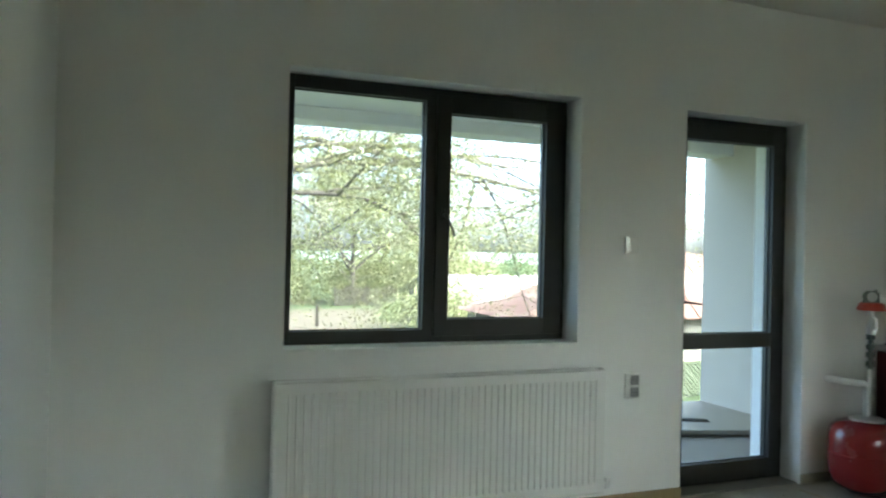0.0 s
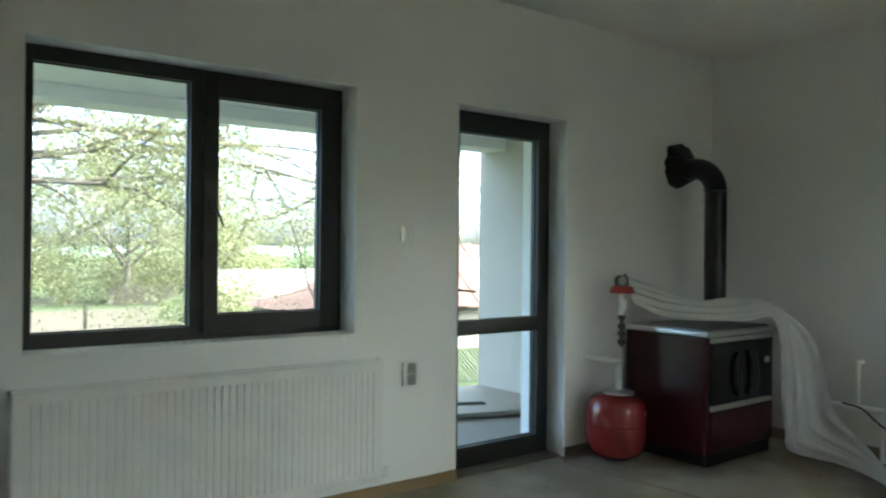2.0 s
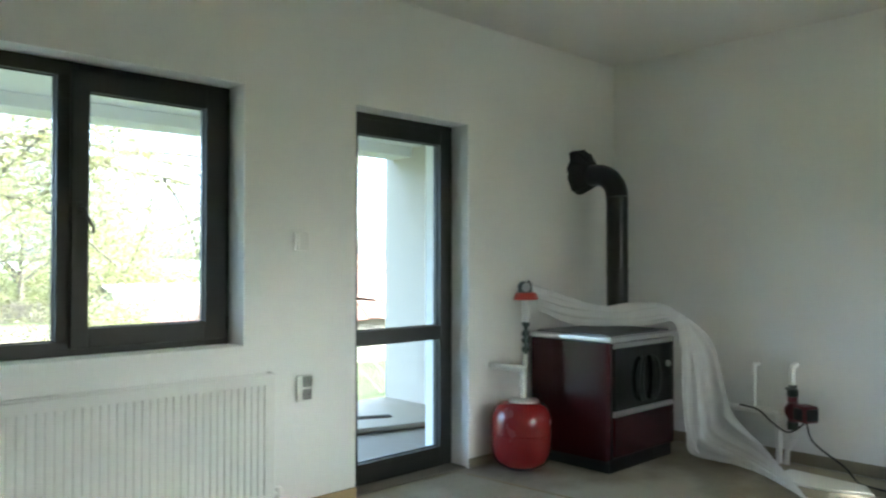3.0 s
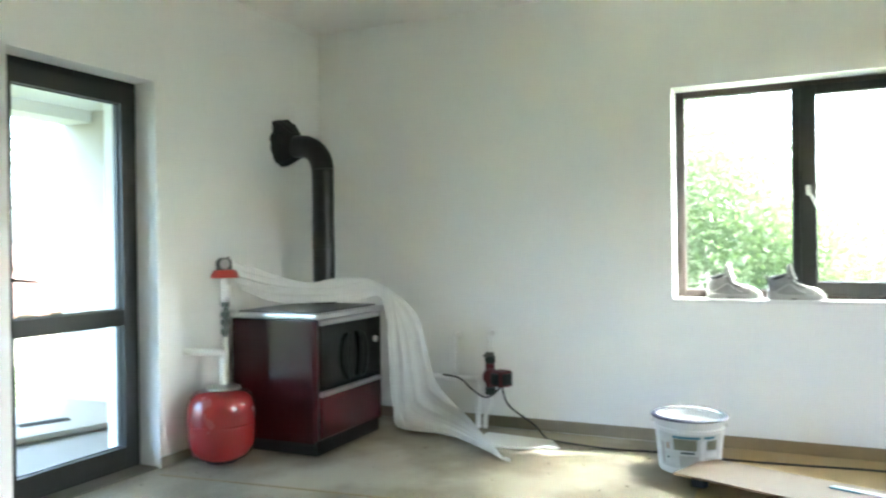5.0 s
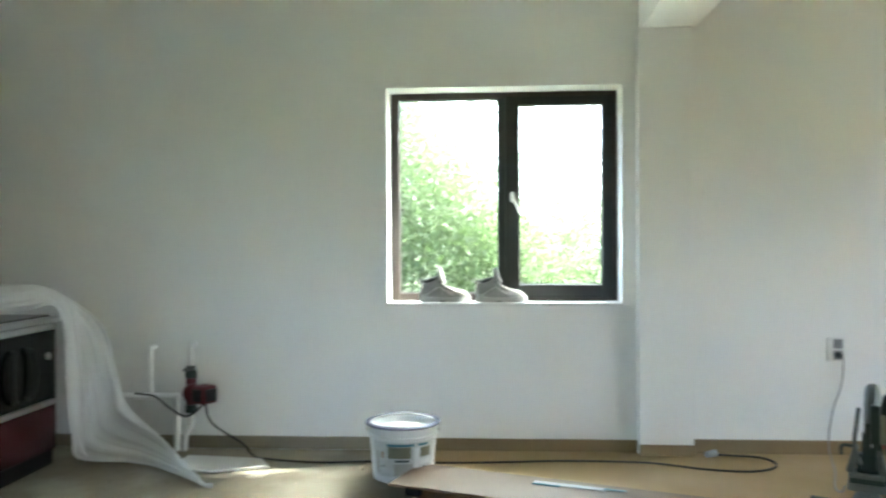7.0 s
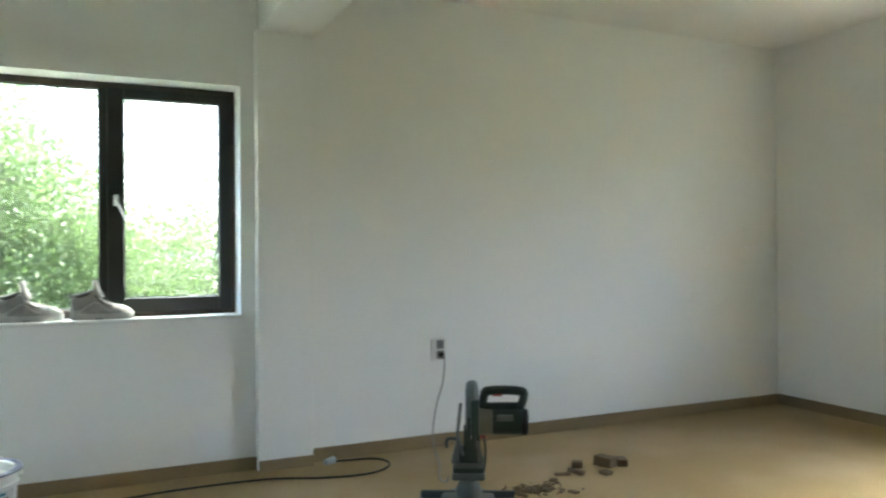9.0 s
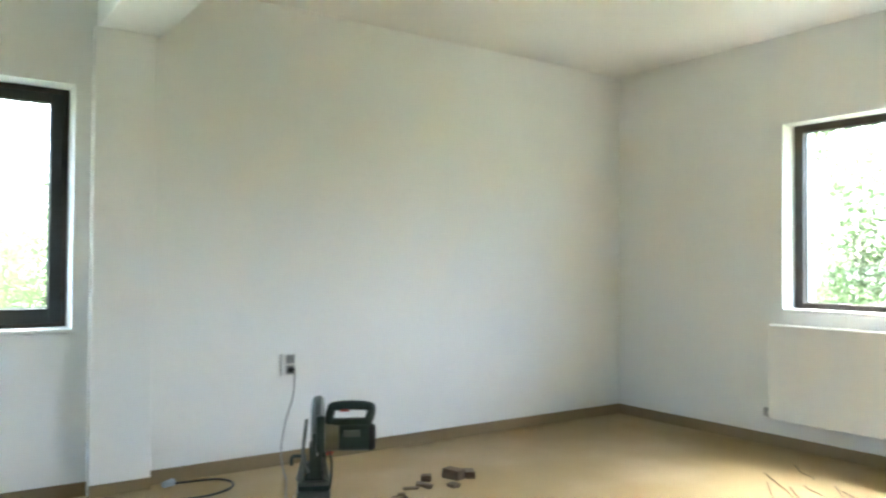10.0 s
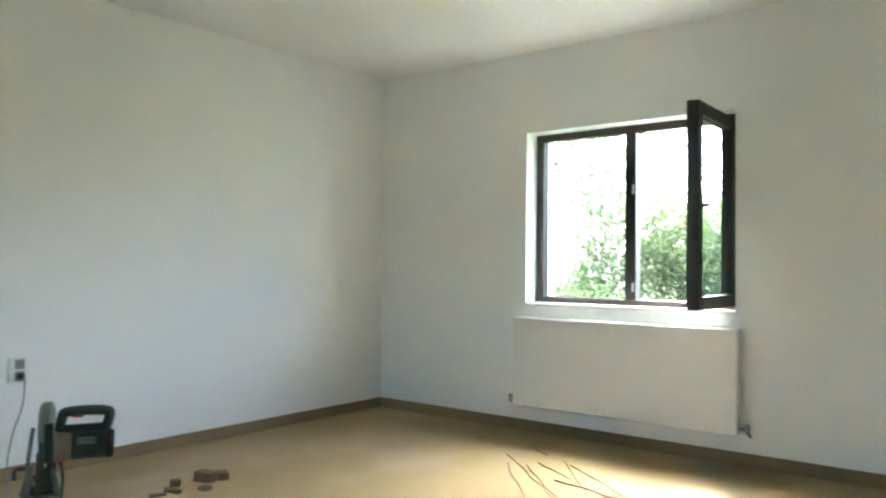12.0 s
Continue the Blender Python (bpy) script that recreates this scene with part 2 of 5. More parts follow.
def cyl(bm, p0, p1, r0, r1=None, seg=20, bevel=0.0):
    p0, p1 = Vector(p0), Vector(p1)
    d = p1 - p0
    m = Matrix.Translation((p0 + p1) / 2) @ d.to_track_quat("Z", "Y").to_matrix().to_4x4()
    r = bmesh.ops.create_cone(bm, cap_ends=True, segments=seg, radius1=r0, radius2=r0 if r1 is None else r1, depth=d.length, matrix=m)
    if bevel:
        es = [e for e in {e for v in r["verts"] for e in v.link_edges} if any(len(f.verts) > 4 for f in e.link_faces)]
        bmesh.ops.bevel(bm, geom=es, offset=bevel, segments=2, affect="EDGES", profile=0.6)


def smooth_points(pts, n=6):
    """Points along a smooth line through pts."""
    p = [Vector(a) for a in pts]
    p = [p[0] * 2 - p[1]] + p + [p[-1] * 2 - p[-2]]
    out = []
    for i in range(1, len(p) - 2):
        for k in range(n):
            t = k / n
            a, b, c, d = p[i - 1:i + 3]
            out.append(0.5 * ((2 * b) + (c - a) * t + (2 * a - 5 * b + 4 * c - d) * t * t + (3 * b - a - 3 * c + d) * t ** 3))
    return out + [p[-2]]


def tube(bm, pts, r, seg=8, r_end=None):
    pts = [Vector(a) for a in pts]
    rings, side = [], None
    for i, p in enumerate(pts):
        d = (pts[min(i + 1, len(pts) - 1)] - pts[max(i - 1, 0)]).normalized()
        if side is None:
            side = d.orthogonal().normalized()
        side = (side - d * side.dot(d)).normalized()
        up = d.cross(side)
        rr = r if r_end is None else r + (r_end - r) * i / (len(pts) - 1)
        rings.append([bm.verts.new(p + (side * math.cos(a) + up * math.sin(a)) * rr) for a in [2 * math.pi * k / seg for k in range(seg)]])
    for a, b in zip(rings, rings[1:]):
        for k in range(seg):
            bm.faces.new((a[k], a[(k + 1) % seg], b[(k + 1) % seg], b[k]))
    bm.faces.new(rings[0][::-1])
    bm.faces.new(rings[-1])


def lathe(bm, centre, profile, seg=36):
    """A body turned round the z axis through centre; profile: radius, height."""
    cx, cy, cz = centre
    rings = []
    for r, z in profile:
        if r < 1e-5:
            rings.append([bm.verts.new((cx, cy, cz + z))])
        else:
            rings.append([bm.verts.new((cx + r * math.cos(2 * math.pi * k / seg), cy + r * math.sin(2 * math.pi * k / seg), cz + z)) for k in range(seg)])
    for a, b in zip(rings, rings[1:]):
        for k in range(seg):
            k2 = (k + 1) % seg
            if len(a) == 1 and len(b) > 1:
                bm.faces.new((a[0], b[k2], b[k]))
            elif len(b) == 1 and len(a) > 1:
                bm.faces.new((a[k], a[k2], b[0]))
            elif len(a) > 1:
                bm.faces.new((a[k], a[k2], b[k2], b[k]))


def link_mesh(name, bm, mat, parent=None, label="", smooth=False, fix=True):
    if fix:
        bmesh.ops.recalc_face_normals(bm, faces=bm.faces)
    me = bpy.data.meshes.new(name)
    lo = [min(v.co[i] for v in bm.verts) for i in range(3)]
    hi = [max(v.co[i] for v in bm.verts) for i in range(3)]
    mid = Vector(((lo[0] + hi[0]) / 2, (lo[1] + hi[1]) / 2, lo[2]))
    bmesh.ops.translate(bm, vec=-mid, verts=bm.verts)
    bm.to_mesh(me)
    bm.free()
    me.materials.append(mat)
    if smooth:
        me.shade_smooth()
        me.set_sharp_from_angle(angle=radians(38))
    ob = new(name, me)
    ORIGIN[ob.name] = mid
    if parent:
        ob.parent = parent
        ob.location = mid - ORIGIN[parent.name]
    else:
        ob.location = mid
    if label:
        ob["label"] = label
    return ob


def part(name, bm, mat, parent, label="", smooth=False, m=None, fix=True):
    if m is not None:
        bm.transform(m)
    return link_mesh(name, bm, mat, parent, label, smooth, fix)


def thing(name, at, label, category, group="", kind=""):
    e = new(name)
    e.empty_display_size = 0.1
    e.location = at
    ORIGIN[e.name] = Vector(at)
    return tagged(e, label, category, group, kind)


def solid(name, bm, mat, label, category, group="", kind="", smooth=False, m=None):
    if m is not None:
        bm.transform(m)
    return tagged(link_mesh(name, bm, mat, None, "", smooth), label, category, group, kind)


# ---- plan ----
A, B, C, D = 4.19, 6.808, -3.878, 1.205      # inner faces: window-and-door wall, stove wall's neighbour, far wall, wall beside the camera
TOP = 2.79
THICK = 0.40
ON_A = Matrix.Translation((0, A, 0))                                          # u = x, outward = +y
ON_B = Matrix.Translation((B, 0, 0)) @ Matrix.Rotation(radians(-90), 4, "Z")   # u = -y, outward = +x
ON_C = Matrix.Translation((0, C, 0)) @ Matrix.Rotation(radians(180), 4, "Z")   # u = -x, outward = -y
W1 = (2.138, 3.657, 0.872, 2.150)
DOOR = (4.333, 5.212, -0.02, 2.146)
W2 = (-1.648, -0.270, 0.870, 2.147)
W3 = (-5.357, -3.845, 0.934, 2.188)


def wall_mesh(u0, u1, z0, z1, holes, depth):
    """A wall between u0 and u1 with openings cut through; inner face at y = 0, outer at y = depth."""
    us = sorted({u0, u1, *[h[0] for h in holes], *[h[1] for h in holes]})
    zs = sorted({z0, z1, *[max(z0, h[2]) for h in holes], *[h[3] for h in holes]})
    bm, grid = bm_new(), {}

    def v(i, j, k):
        if (i, j, k) not in grid:
            grid[i, j, k] = bm.verts.new((us[i], depth * k, zs[j]))
        return grid[i, j, k]

    def full(i, j):
        if not (0 <= i < len(us) - 1 and 0 <= j < len(zs) - 1):
            return False
        cu, cz = (us[i] + us[i + 1]) / 2, (zs[j] + zs[j + 1]) / 2
        return not any(h[0] < cu < h[1] and h[2] < cz < h[3] for h in holes)
    for i in range(len(us) - 1):
        for j in range(len(zs) - 1):
            if not full(i, j):
                continue
            bm.faces.new((v(i, j, 0), v(i + 1, j, 0), v(i + 1, j + 1, 0), v(i, j + 1, 0)))
            bm.faces.new((v(i, j, 1), v(i, j + 1, 1), v(i + 1, j + 1, 1), v(i + 1, j, 1)))
            for di, dj, c in ((-1, 0, ((i, j), (i, j + 1))), (1, 0, ((i + 1, j + 1), (i + 1, j))), (0, -1, ((i + 1, j), (i, j))), (0, 1, ((i, j + 1), (i + 1, j + 1)))):
                if not full(i + di, j + dj):
                    (a, b), (c2, d) = c
                    bm.faces.new((v(a, b, 0), v(c2, d, 0), v(c2, d, 1), v(a, b, 1)))
    return bm


wall_a = solid("wall_north", wall_mesh(D - THICK, B + THICK, -0.3, TOP, [W1, DOOR], THICK), M_WALL, "white painted plaster wall with a window and a glazed door", "wall", kind="structure", m=ON_A)
wall_b = solid("wall_east", wall_mesh(-A, -C, -0.3, TOP, [W2], THICK), M_WALL, "white painted plaster wall with one window", "wall", kind="structure", m=ON_B)
wall_c = solid("wall_south", wall_mesh(-B - THICK, -D + THICK, -0.3, TOP, [W3], THICK), M_WALL, "white painted plaster wall with an open window", "wall", kind="structure", m=ON_C)
bm = bm_new()
box(bm, D - THICK, C, -0.3, D, A, TOP)
solid("wall_west", bm, M_WALL, "plain white painted plaster wall", "wall", kind="structure")
bm = bm_new()
box(bm, D - THICK, C - THICK, TOP, B + THICK, A + THICK, TOP + 0.25)
solid("ceiling", bm, M_CEIL, "plain white painted ceiling", "ceiling", kind="structure")
# ceiling beam on a flat pilaster
bm = bm_new()
box(bm, D, -0.150, 2.456, B, 0.170, TOP - 0.002, 0.006)
solid("ceiling_beam", bm, M_WALL, "white plastered beam under the ceiling", "beam", kind="structure")
bm = bm_new()
box(bm, B - 0.068, -0.121, 0.0, B + 0.02, 0.189, 2.455, 0.006)
solid("pilaster", bm, M_WALL, "shallow white plastered pilaster below the beam", "pilaster", kind="structure")

# floor: dusty screed by the stove, tan hardboard sheets towards the far end
SEAM = 1.42
bm = bm_new()
box(bm, D - THICK, C - THICK, -0.30, B + THICK, A + THICK, -0.004)
solid("floor", bm, M_SCREED, "pale dusty concrete screed floor", "floor", kind="structure")
bm = bm_new()
box(bm, D, C, -0.0035, B, SEAM, 0.0)
solid("floor_covering", bm, M_TAN, "tan hardboard sheeting laid over the floor", "floor", kind="structure")


def skirting(x0, y0, x1, y1, z1, mat):
    bm = bm_new()
    box(bm, x0, y0, 0.0, x1, y1, z1, 0.003)
    solid("baseboard", bm, mat, "low brown strip along the foot of the wall", "baseboard", kind="structure")


skirting(B - 0.014, 1.64, B, A, 0.075, M_SKIRT_GREY)
skirting(B - 0.014, 0.189, B, 1.638, 0.072, M_SKIRT)
skirting(B - 0.082, -0.121, B - 0.068, 0.189, 0.062, M_SKIRT)
skirting(B - 0.014, C, B, -0.123, 0.080, M_SKIRT)
skirting(D, C, B - 0.016, C + 0.014, 0.080, M_SKIRT)
skirting(D, A - 0.014, DOOR[0], A, 0.06, M_TAN)
skirting(DOOR[1], A - 0.012, B - 0.016, A, 0.055, M_SKIRT_GREY)


# ---- windows ----
def bars(bm, u0, u1, z0, z1, w_left, w_right, w_bottom, w_top, y0, y1, bevel=0.005):
    """Four bars round an opening: the outer size, and each bar's width."""
    box(bm, u0, y0, z0, u0 + w_left, y1, z1, bevel)
    box(bm, u1 - w_right, y0, z0, u1, y1, z1, bevel)
    box(bm, u0 + w_left - 0.001, y0 + 0.0006, z0, u1 - w_right + 0.001, y1 - 0.0006, z0 + w_bottom, bevel)
    box(bm, u0 + w_left - 0.001, y0 + 0.0006, z1 - w_top, u1 - w_right + 0.001, y1 - 0.0006, z1, bevel)


def pane(parent, u0, u1, z0, z1, y, m, name="pane"):
    bm = bm_new()
    box(bm, u0, y - 0.003, z0, u1, y + 0.003, z1)
    ob = part(name, bm, M_GLASS, parent, "clear glass", m=m)
    ob.visible_shadow = False
    bm = bm_new()
    bars(bm, u0 - 0.004, u1 + 0.004, z0 - 0.004, z1 + 0.004, 0.010, 0.010, 0.010, 0.010, y - 0.012, y - 0.004, 0.002)
    part("glazing_bead", bm, M_RUBBER, parent, "black glazing seal", m=m)
    return ob


def lever(parent, u, y, z, direction, mat, m, length=0.115, name="handle"):
    """A lever handle: rose, neck and a bent grip that points along direction (u, z)."""
    bm = bm_new()
    box(bm, u - 0.012, y - 0.010, z - 0.030, u + 0.012, y, z + 0.030, 0.004)
    cyl(bm, (u, y - 0.010, z), (u, y - 0.045, z), 0.009, seg=14)
    du, dz = direction
    tube(bm, smooth_points([(u, y - 0.043, z), (u + du * 0.02, y - 0.05, z + dz * 0.02), (u + du * length * 0.6, y - 0.05, z + dz * length * 0.6), (u + du * length, y - 0.045, z + dz * length)], 5), 0.0075, 10, 0.006)
    return part(name, bm, mat, parent, "slim lever handle", True, m)


def window(name, size, m, depth, left_glass, mullion, sash, label, mat_in, mat_fixed, handle_mat, sash_open=False):
    """A two-light window: fixed light at the left, opening sash at the right."""
    u0, u1, z0, z1 = size
    y0, y1 = depth, depth + 0.075
    at = m @ Vector(((u0 + u1) / 2, depth, z0))
    w = thing(name, at, label, "window", kind="structure")
    bm = bm_new()
    bars(bm, u0, u1, z0, z1, left_glass[0] - u0, 0.055, left_glass[2] - z0, z1 - left_glass[3], y0, y1)
    part("window_frame", bm, mat_fixed, w, "dark brown window frame", m=m)
    bm = bm_new()
    box(bm, left_glass[1], y0 + 0.001, left_glass[2] - 0.002, mullion, y1 - 0.001, left_glass[3] + 0.002, 0.004)
    part("mullion", bm, mat_in, w, m=m)
    pane(w, left_glass[0], left_glass[1], left_glass[2], left_glass[3], y0 + 0.04, m)
    s0, s1, g0, g1, sz0, sz1, gz0, gz1 = sash
    if not sash_open:
        sm, parent_y = m, y0 - 0.018
    else:
        # turned a quarter turn into the room about its hinge at the right
        sm = m @ Matrix.Translation((s1, y0 - 0.018, 0)) @ Matrix.Rotation(radians(sash_open), 4, "Z") @ Matrix.Translation((-s1, -(y0 - 0.018), 0))
        parent_y = y0 - 0.018
    bm = bm_new()
    bars(bm, s0, s1, sz0, sz1, g0 - s0, s1 - g1, gz0 - sz0, sz1 - gz1, parent_y, parent_y + 0.07, 0.006)
    sh = part("sash", bm, mat_in, w, "opening sash, dark brown" + (", swung open" if sash_open else ""), m=sm)
    pane(sh, g0, g1, gz0, gz1, parent_y + 0.035, sm)
    lever(sh, (s0 + g0) / 2, parent_y, (sz0 + sz1) / 2, (0.40, -0.92) if not sash_open else (0.995, 0.08), handle_mat, sm)
    for hz in (sz0 + 0.08, sz1 - 0.08):
        bm = bm_new()
        cyl(bm, (s1 + 0.006, parent_y - 0.006, hz - 0.035), (s1 + 0.006, parent_y - 0.006, hz + 0.035), 0.007, seg=12)
        part("hinge", bm, mat_in, w, m=m)
    if sash_open:
        # striker plates on the mullion, bare while the sash stands open
        for hz in (z0 + 0.13, (z0 + z1) / 2 + 0.18):
            bm = bm_new()
            box(bm, mullion - 0.028, y0 - 0.003, hz - 0.032, mullion - 0.014, y0 + 0.003, hz + 0.032, 0.001)
            part("striker_plate", bm, M_STEEL, w, "small steel striker plate", m=m)
    # outer sill
    bm = bm_new()
    box(bm, u0, y1, z0, u1, THICK + 0.04, z0 + 0.012, 0.003)
    part("window_sill", bm, M_GREYPL, w, "grey outer sill", m=m)
    return w


window("window_1", W1, ON_A, 0.150, (2.190, 2.850, 0.938, 2.086), 2.925, (2.905, 3.630, 2.982, 3.524, 0.905, 2.120, 0.991, 2.027),
       "dark brown two-light window with a closed sash", M_FRAME, M_FRAME, M_FRAME)
window("window_2", W2, ON_B, 0.170, (-1.594, -0.987, 0.92, 2.108), -0.917, (-0.947, -0.297, -0.861, -0.361, 0.893, 2.116, 0.973, 2.064),
       "dark brown two-light window above a deep white sill", M_FRAME, M_FRAME_WARM, M_PLASTIC)
window("window_3", W3, ON_C, 0.140, (-5.292, -4.640, 0.978, 2.136), -4.560, (-4.575, -3.880, -4.500, -3.955, 0.962, 2.150, 1.040, 2.072),
       "dark brown window with its sash swung into the room", M_FRAME, M_FRAME_WARM, M_FRAME, sash_open=91)
# white inner sills laid in the openings
for name, size, m, d in (("inner_sill", W1, ON_A, 0.15), ("inner_sill", W2, ON_B, 0.170), ("inner_sill", W3, ON_C, 0.14)):
    bm = bm_new()
    box(bm, size[0] - 0.004, -0.008, size[2] - 0.018, size[1] + 0.004, d, size[2] + 0.003, 0.003)
    solid(name, bm, M_PLASTIC if m is not ON_A else M_WALL, "thin white sill in the window opening", "window sill", kind="structure", m=m)

# glazed door to the porch
door = thing("door_1", ON_A @ Vector(((DOOR[0] + DOOR[1]) / 2, 0.15, 0)), "dark brown glazed balcony door, closed", "door", kind="structure")
y0 = 0.150
bm = bm_new()
bars(bm, DOOR[0], DOOR[1], 0.0, DOOR[3], 0.055, 0.055, 0.04, 0.055, y0, y0 + 0.075)
part("door_frame", bm, M_FRAME, door, m=ON_A)
bm = bm_new()
bars(bm, DOOR[0] + 0.035, DOOR[1] - 0.035, 0.025, DOOR[3] - 0.035, 0.082, 0.082, 0.105, 0.095, y0 - 0.018, y0 + 0.052, 0.006)
box(bm, DOOR[0] + 0.116, y0 - 0.017, 0.800, DOOR[1] - 0.116, y0 + 0.051, 0.885, 0.006)
leaf = part("door_leaf", bm, M_FRAME, door, m=ON_A)
pane(leaf, DOOR[0] + 0.117, DOOR[1] - 0.117, 0.885, DOOR[3] - 0.130, y0 + 0.02, ON_A)
pane(leaf, DOOR[0] + 0.117, DOOR[1] - 0.117, 0.130, 0.800, y0 + 0.02, ON_A)
lever(leaf, DOOR[0] + 0.085, y0 - 0.018, 1.075, (1.0, -0.10), M_FRAME, ON_A, 0.12, "door_handle")
for hz in (0.25, 1.05, 1.85):
    bm = bm_new()
    cyl(bm, (DOOR[1] - 0.028, y0 - 0.014, hz - 0.05), (DOOR[1] - 0.028, y0 - 0.014, hz + 0.05), 0.009, seg=12)
    part("hinge", bm, M_FRAME, door, m=ON_A)
bm = bm_new()
box(bm, DOOR[0] + 0.001, 0.02, -0.004, DOOR[1] - 0.001, y0, 0.004, 0.001)
solid("threshold", bm, M_CONCRETE, "dusty concrete threshold under the door", "threshold", kind="structure", m=ON_A)


# ---- radiators ----
PITCH = 0.0345


def radiator(u0, u1, z0, z1, m, ribbed, label):
    y_front, y_back = -0.118, -0.028
    r = thing("radiator", m @ Vector(((u0 + u1) / 2, -0.07, z0)), label, "radiator")
    for yy, nm in ((y_front, "front_panel"), (y_back - 0.018, "back_panel")):
        bm = bm_new()
        if ribbed and nm == "front_panel":
            # pressed panel: raised channels with sunk grooves between
            pitch, edge = PITCH, 0.03
            n = int((u1 - u0 - 2 * edge) / pitch)
            edge = (u1 - u0 - n * pitch) / 2
            prof = [(u0, 0.006), (u0 + 0.006, 0.0), (u0 + edge, 0.0)]
            for i in range(n):
                a = u0 + edge + i * pitch
                prof += [(a + pitch * 0.32, 0.0), (a + pitch * 0.44, 0.009), (a + pitch * 0.56, 0.009), (a + pitch * 0.68, 0.0)]
            prof += [(u1 - 0.006, 0.0), (u1, 0.006)]
            levels = [(z0, 0, 0.006), (z0 + 0.006, 0, 0.0), (z0 + 0.048, 0, 0.0), (z0 + 0.060, 1, 0.0), (z1 - 0.060, 1, 0.0), (z1 - 0.048, 0, 0.0), (z1 - 0.006, 0, 0.0), (z1, 0, 0.006)]
            rows = [[bm.verts.new((u, yy + (d if k else min(d, 0.006) if u in (u0, u1) else 0.0) + off, z)) for u, d in prof] for z, k, off in levels]
            for a, b in zip(rows, rows[1:]):
                for i in range(len(prof) - 1):
                    bm.faces.new((a[i], a[i + 1], b[i + 1], b[i]))
            back = [[bm.verts.new((u, yy + 0.016, z)) for u in (u0, u1)] for z in (z0, z1)]
            bm.faces.new((back[0][1], back[0][0], back[1][0], back[1][1]))
        else:
            box(bm, u0, yy, z0, u1, yy + 0.016, z1, 0.006, 3)
        part(nm, bm, M_RAD, r, m=m)
    for a, b in ((u0 + 0.001, u0 + 0.004), (u1 - 0.004, u1 - 0.001)):
        bm = bm_new()
        box(bm, a - 0.002, y_front + 0.018, z0 + 0.01, b + 0.002, y_back - 0.02, z1 + 0.002, 0.001)
        part("side_cover", bm, M_RAD, r, m=m)
    bm = bm_new()
    box(bm, u0 + 0.004, y_front + 0.010, z1 - 0.020, u1 - 0.004, y_front + 0.022, z1 - 0.012, 0.002)
    box(bm, u0 + 0.004, y_back - 0.022, z1 - 0.020, u1 - 0.004, y_back - 0.010, z1 - 0.012, 0.002)
    k = int((u1 - u0) / 0.030)
    for i in range(k):
        a = u0 + 0.012 + i * (u1 - u0 - 0.024) / (k - 1)
        box(bm, a - 0.003, y_front + 0.020, z1 - 0.018, a + 0.003, y_back - 0.020, z1 - 0.012)
    # ribbed radiator: the shade inside the slots is put into the grille's dark colour
    part("top_grille", bm, M_SAW_DARK if ribbed else M_RAD, r, "slotted top grille", m=m)
    # solid block between the panels, coloured dark for the shade in there
    bm = bm_new()
    box(bm, u0 + 0.012, y_front + 0.019, z0 + 0.03, u1 - 0.012, y_back - 0.021, z1 - 0.020)
    part("convector", bm, M_SAW_DARK if ribbed else M_GREYPL, r, "dark convector block, inner shade put into its colour", m=m)
    for a in (u0 + 0.2, u1 - 0.2):
        bm = bm_new()
        box(bm, a - 0.02, y_back - 0.003, z0 + 0.05, a + 0.02, 0.0, z1 - 0.08, 0.002)
        part("bracket", bm, M_RAD, r, m=m)
    for s, a in ((-1, u0), (1, u1)):
        bm = bm_new()
        cyl(bm, (a, -0.07, z0 + 0.035), (a + s * 0.035, -0.07, z0 + 0.035), 0.012, seg=14)
        cyl(bm, (a + s * 0.045, -0.07, z0 + 0.015), (a + s * 0.045, -0.07, z0 + 0.065), 0.016, seg=16, bevel=0.003)
        cyl(bm, (a + s * 0.045, -0.07, z0 + 0.015), (a + s * 0.045, 0.0, z0 - 0.02), 0.008, seg=12)
        part("valve", bm, M_PLASTIC if ribbed else M_GREYPL, r, "small valve with a pipe into the wall", True, m)
    return r


radiator(2.085, 3.765, 0.115, 0.745, ON_A, True, "white ribbed panel radiator under the window")
radiator(-5.395, -3.800, 0.200, 0.833, ON_C, False, "white flat-front panel radiator under the open window")

# ---- wood stove ----
SX0, SX1, SY0, SY1, SZ = 5.712, 6.455, 3.488, 4.100, 0.836
stove = thing("wood_stove", ((SX0 + SX1) / 2, (SY0 + SY1) / 2, 0), "burgundy and black enamelled wood stove with steel trim", "stove")
bm = bm_new()
box(bm, SX0 + 0.010, SY0 + 0.012, 0.0, SX1 - 0.010, SY1, 0.085, 0.004)
part("plinth", bm, M_STOVE_BLACK, stove)
bm = bm_new()
box(bm, SX0, SY0 + 0.02, 0.08, SX1, SY1, SZ - 0.045, 0.008, 3)
part("body", bm, M_STOVE_BLACK, stove)
bm = bm_new()
box(bm, SX0 - 0.008, SY0 + 0.015, 0.075, SX0 + 0.004, SY1 - 0.01, SZ - 0.05, 0.004)
part("side_panel", bm, M_STOVE_RED, stove, "glossy burgundy side panel")
bm = bm_new()
box(bm, SX1 - 0.004, SY0 + 0.015, 0.075, SX1 + 0.008, SY1 - 0.01, SZ - 0.05, 0.004)
part("side_panel", bm, M_STOVE_RED, stove, "glossy burgundy side panel")
for px in (SX0 - 0.004, SX1 - 0.036):
    bm = bm_new()
    box(bm, px, SY0 - 0.002, 0.085, px + 0.04, SY0 + 0.030, SZ - 0.05, 0.008, 3)
    part("corner_post", bm, M_STOVE_RED, stove, "burgundy corner post")
fd = bm_new()
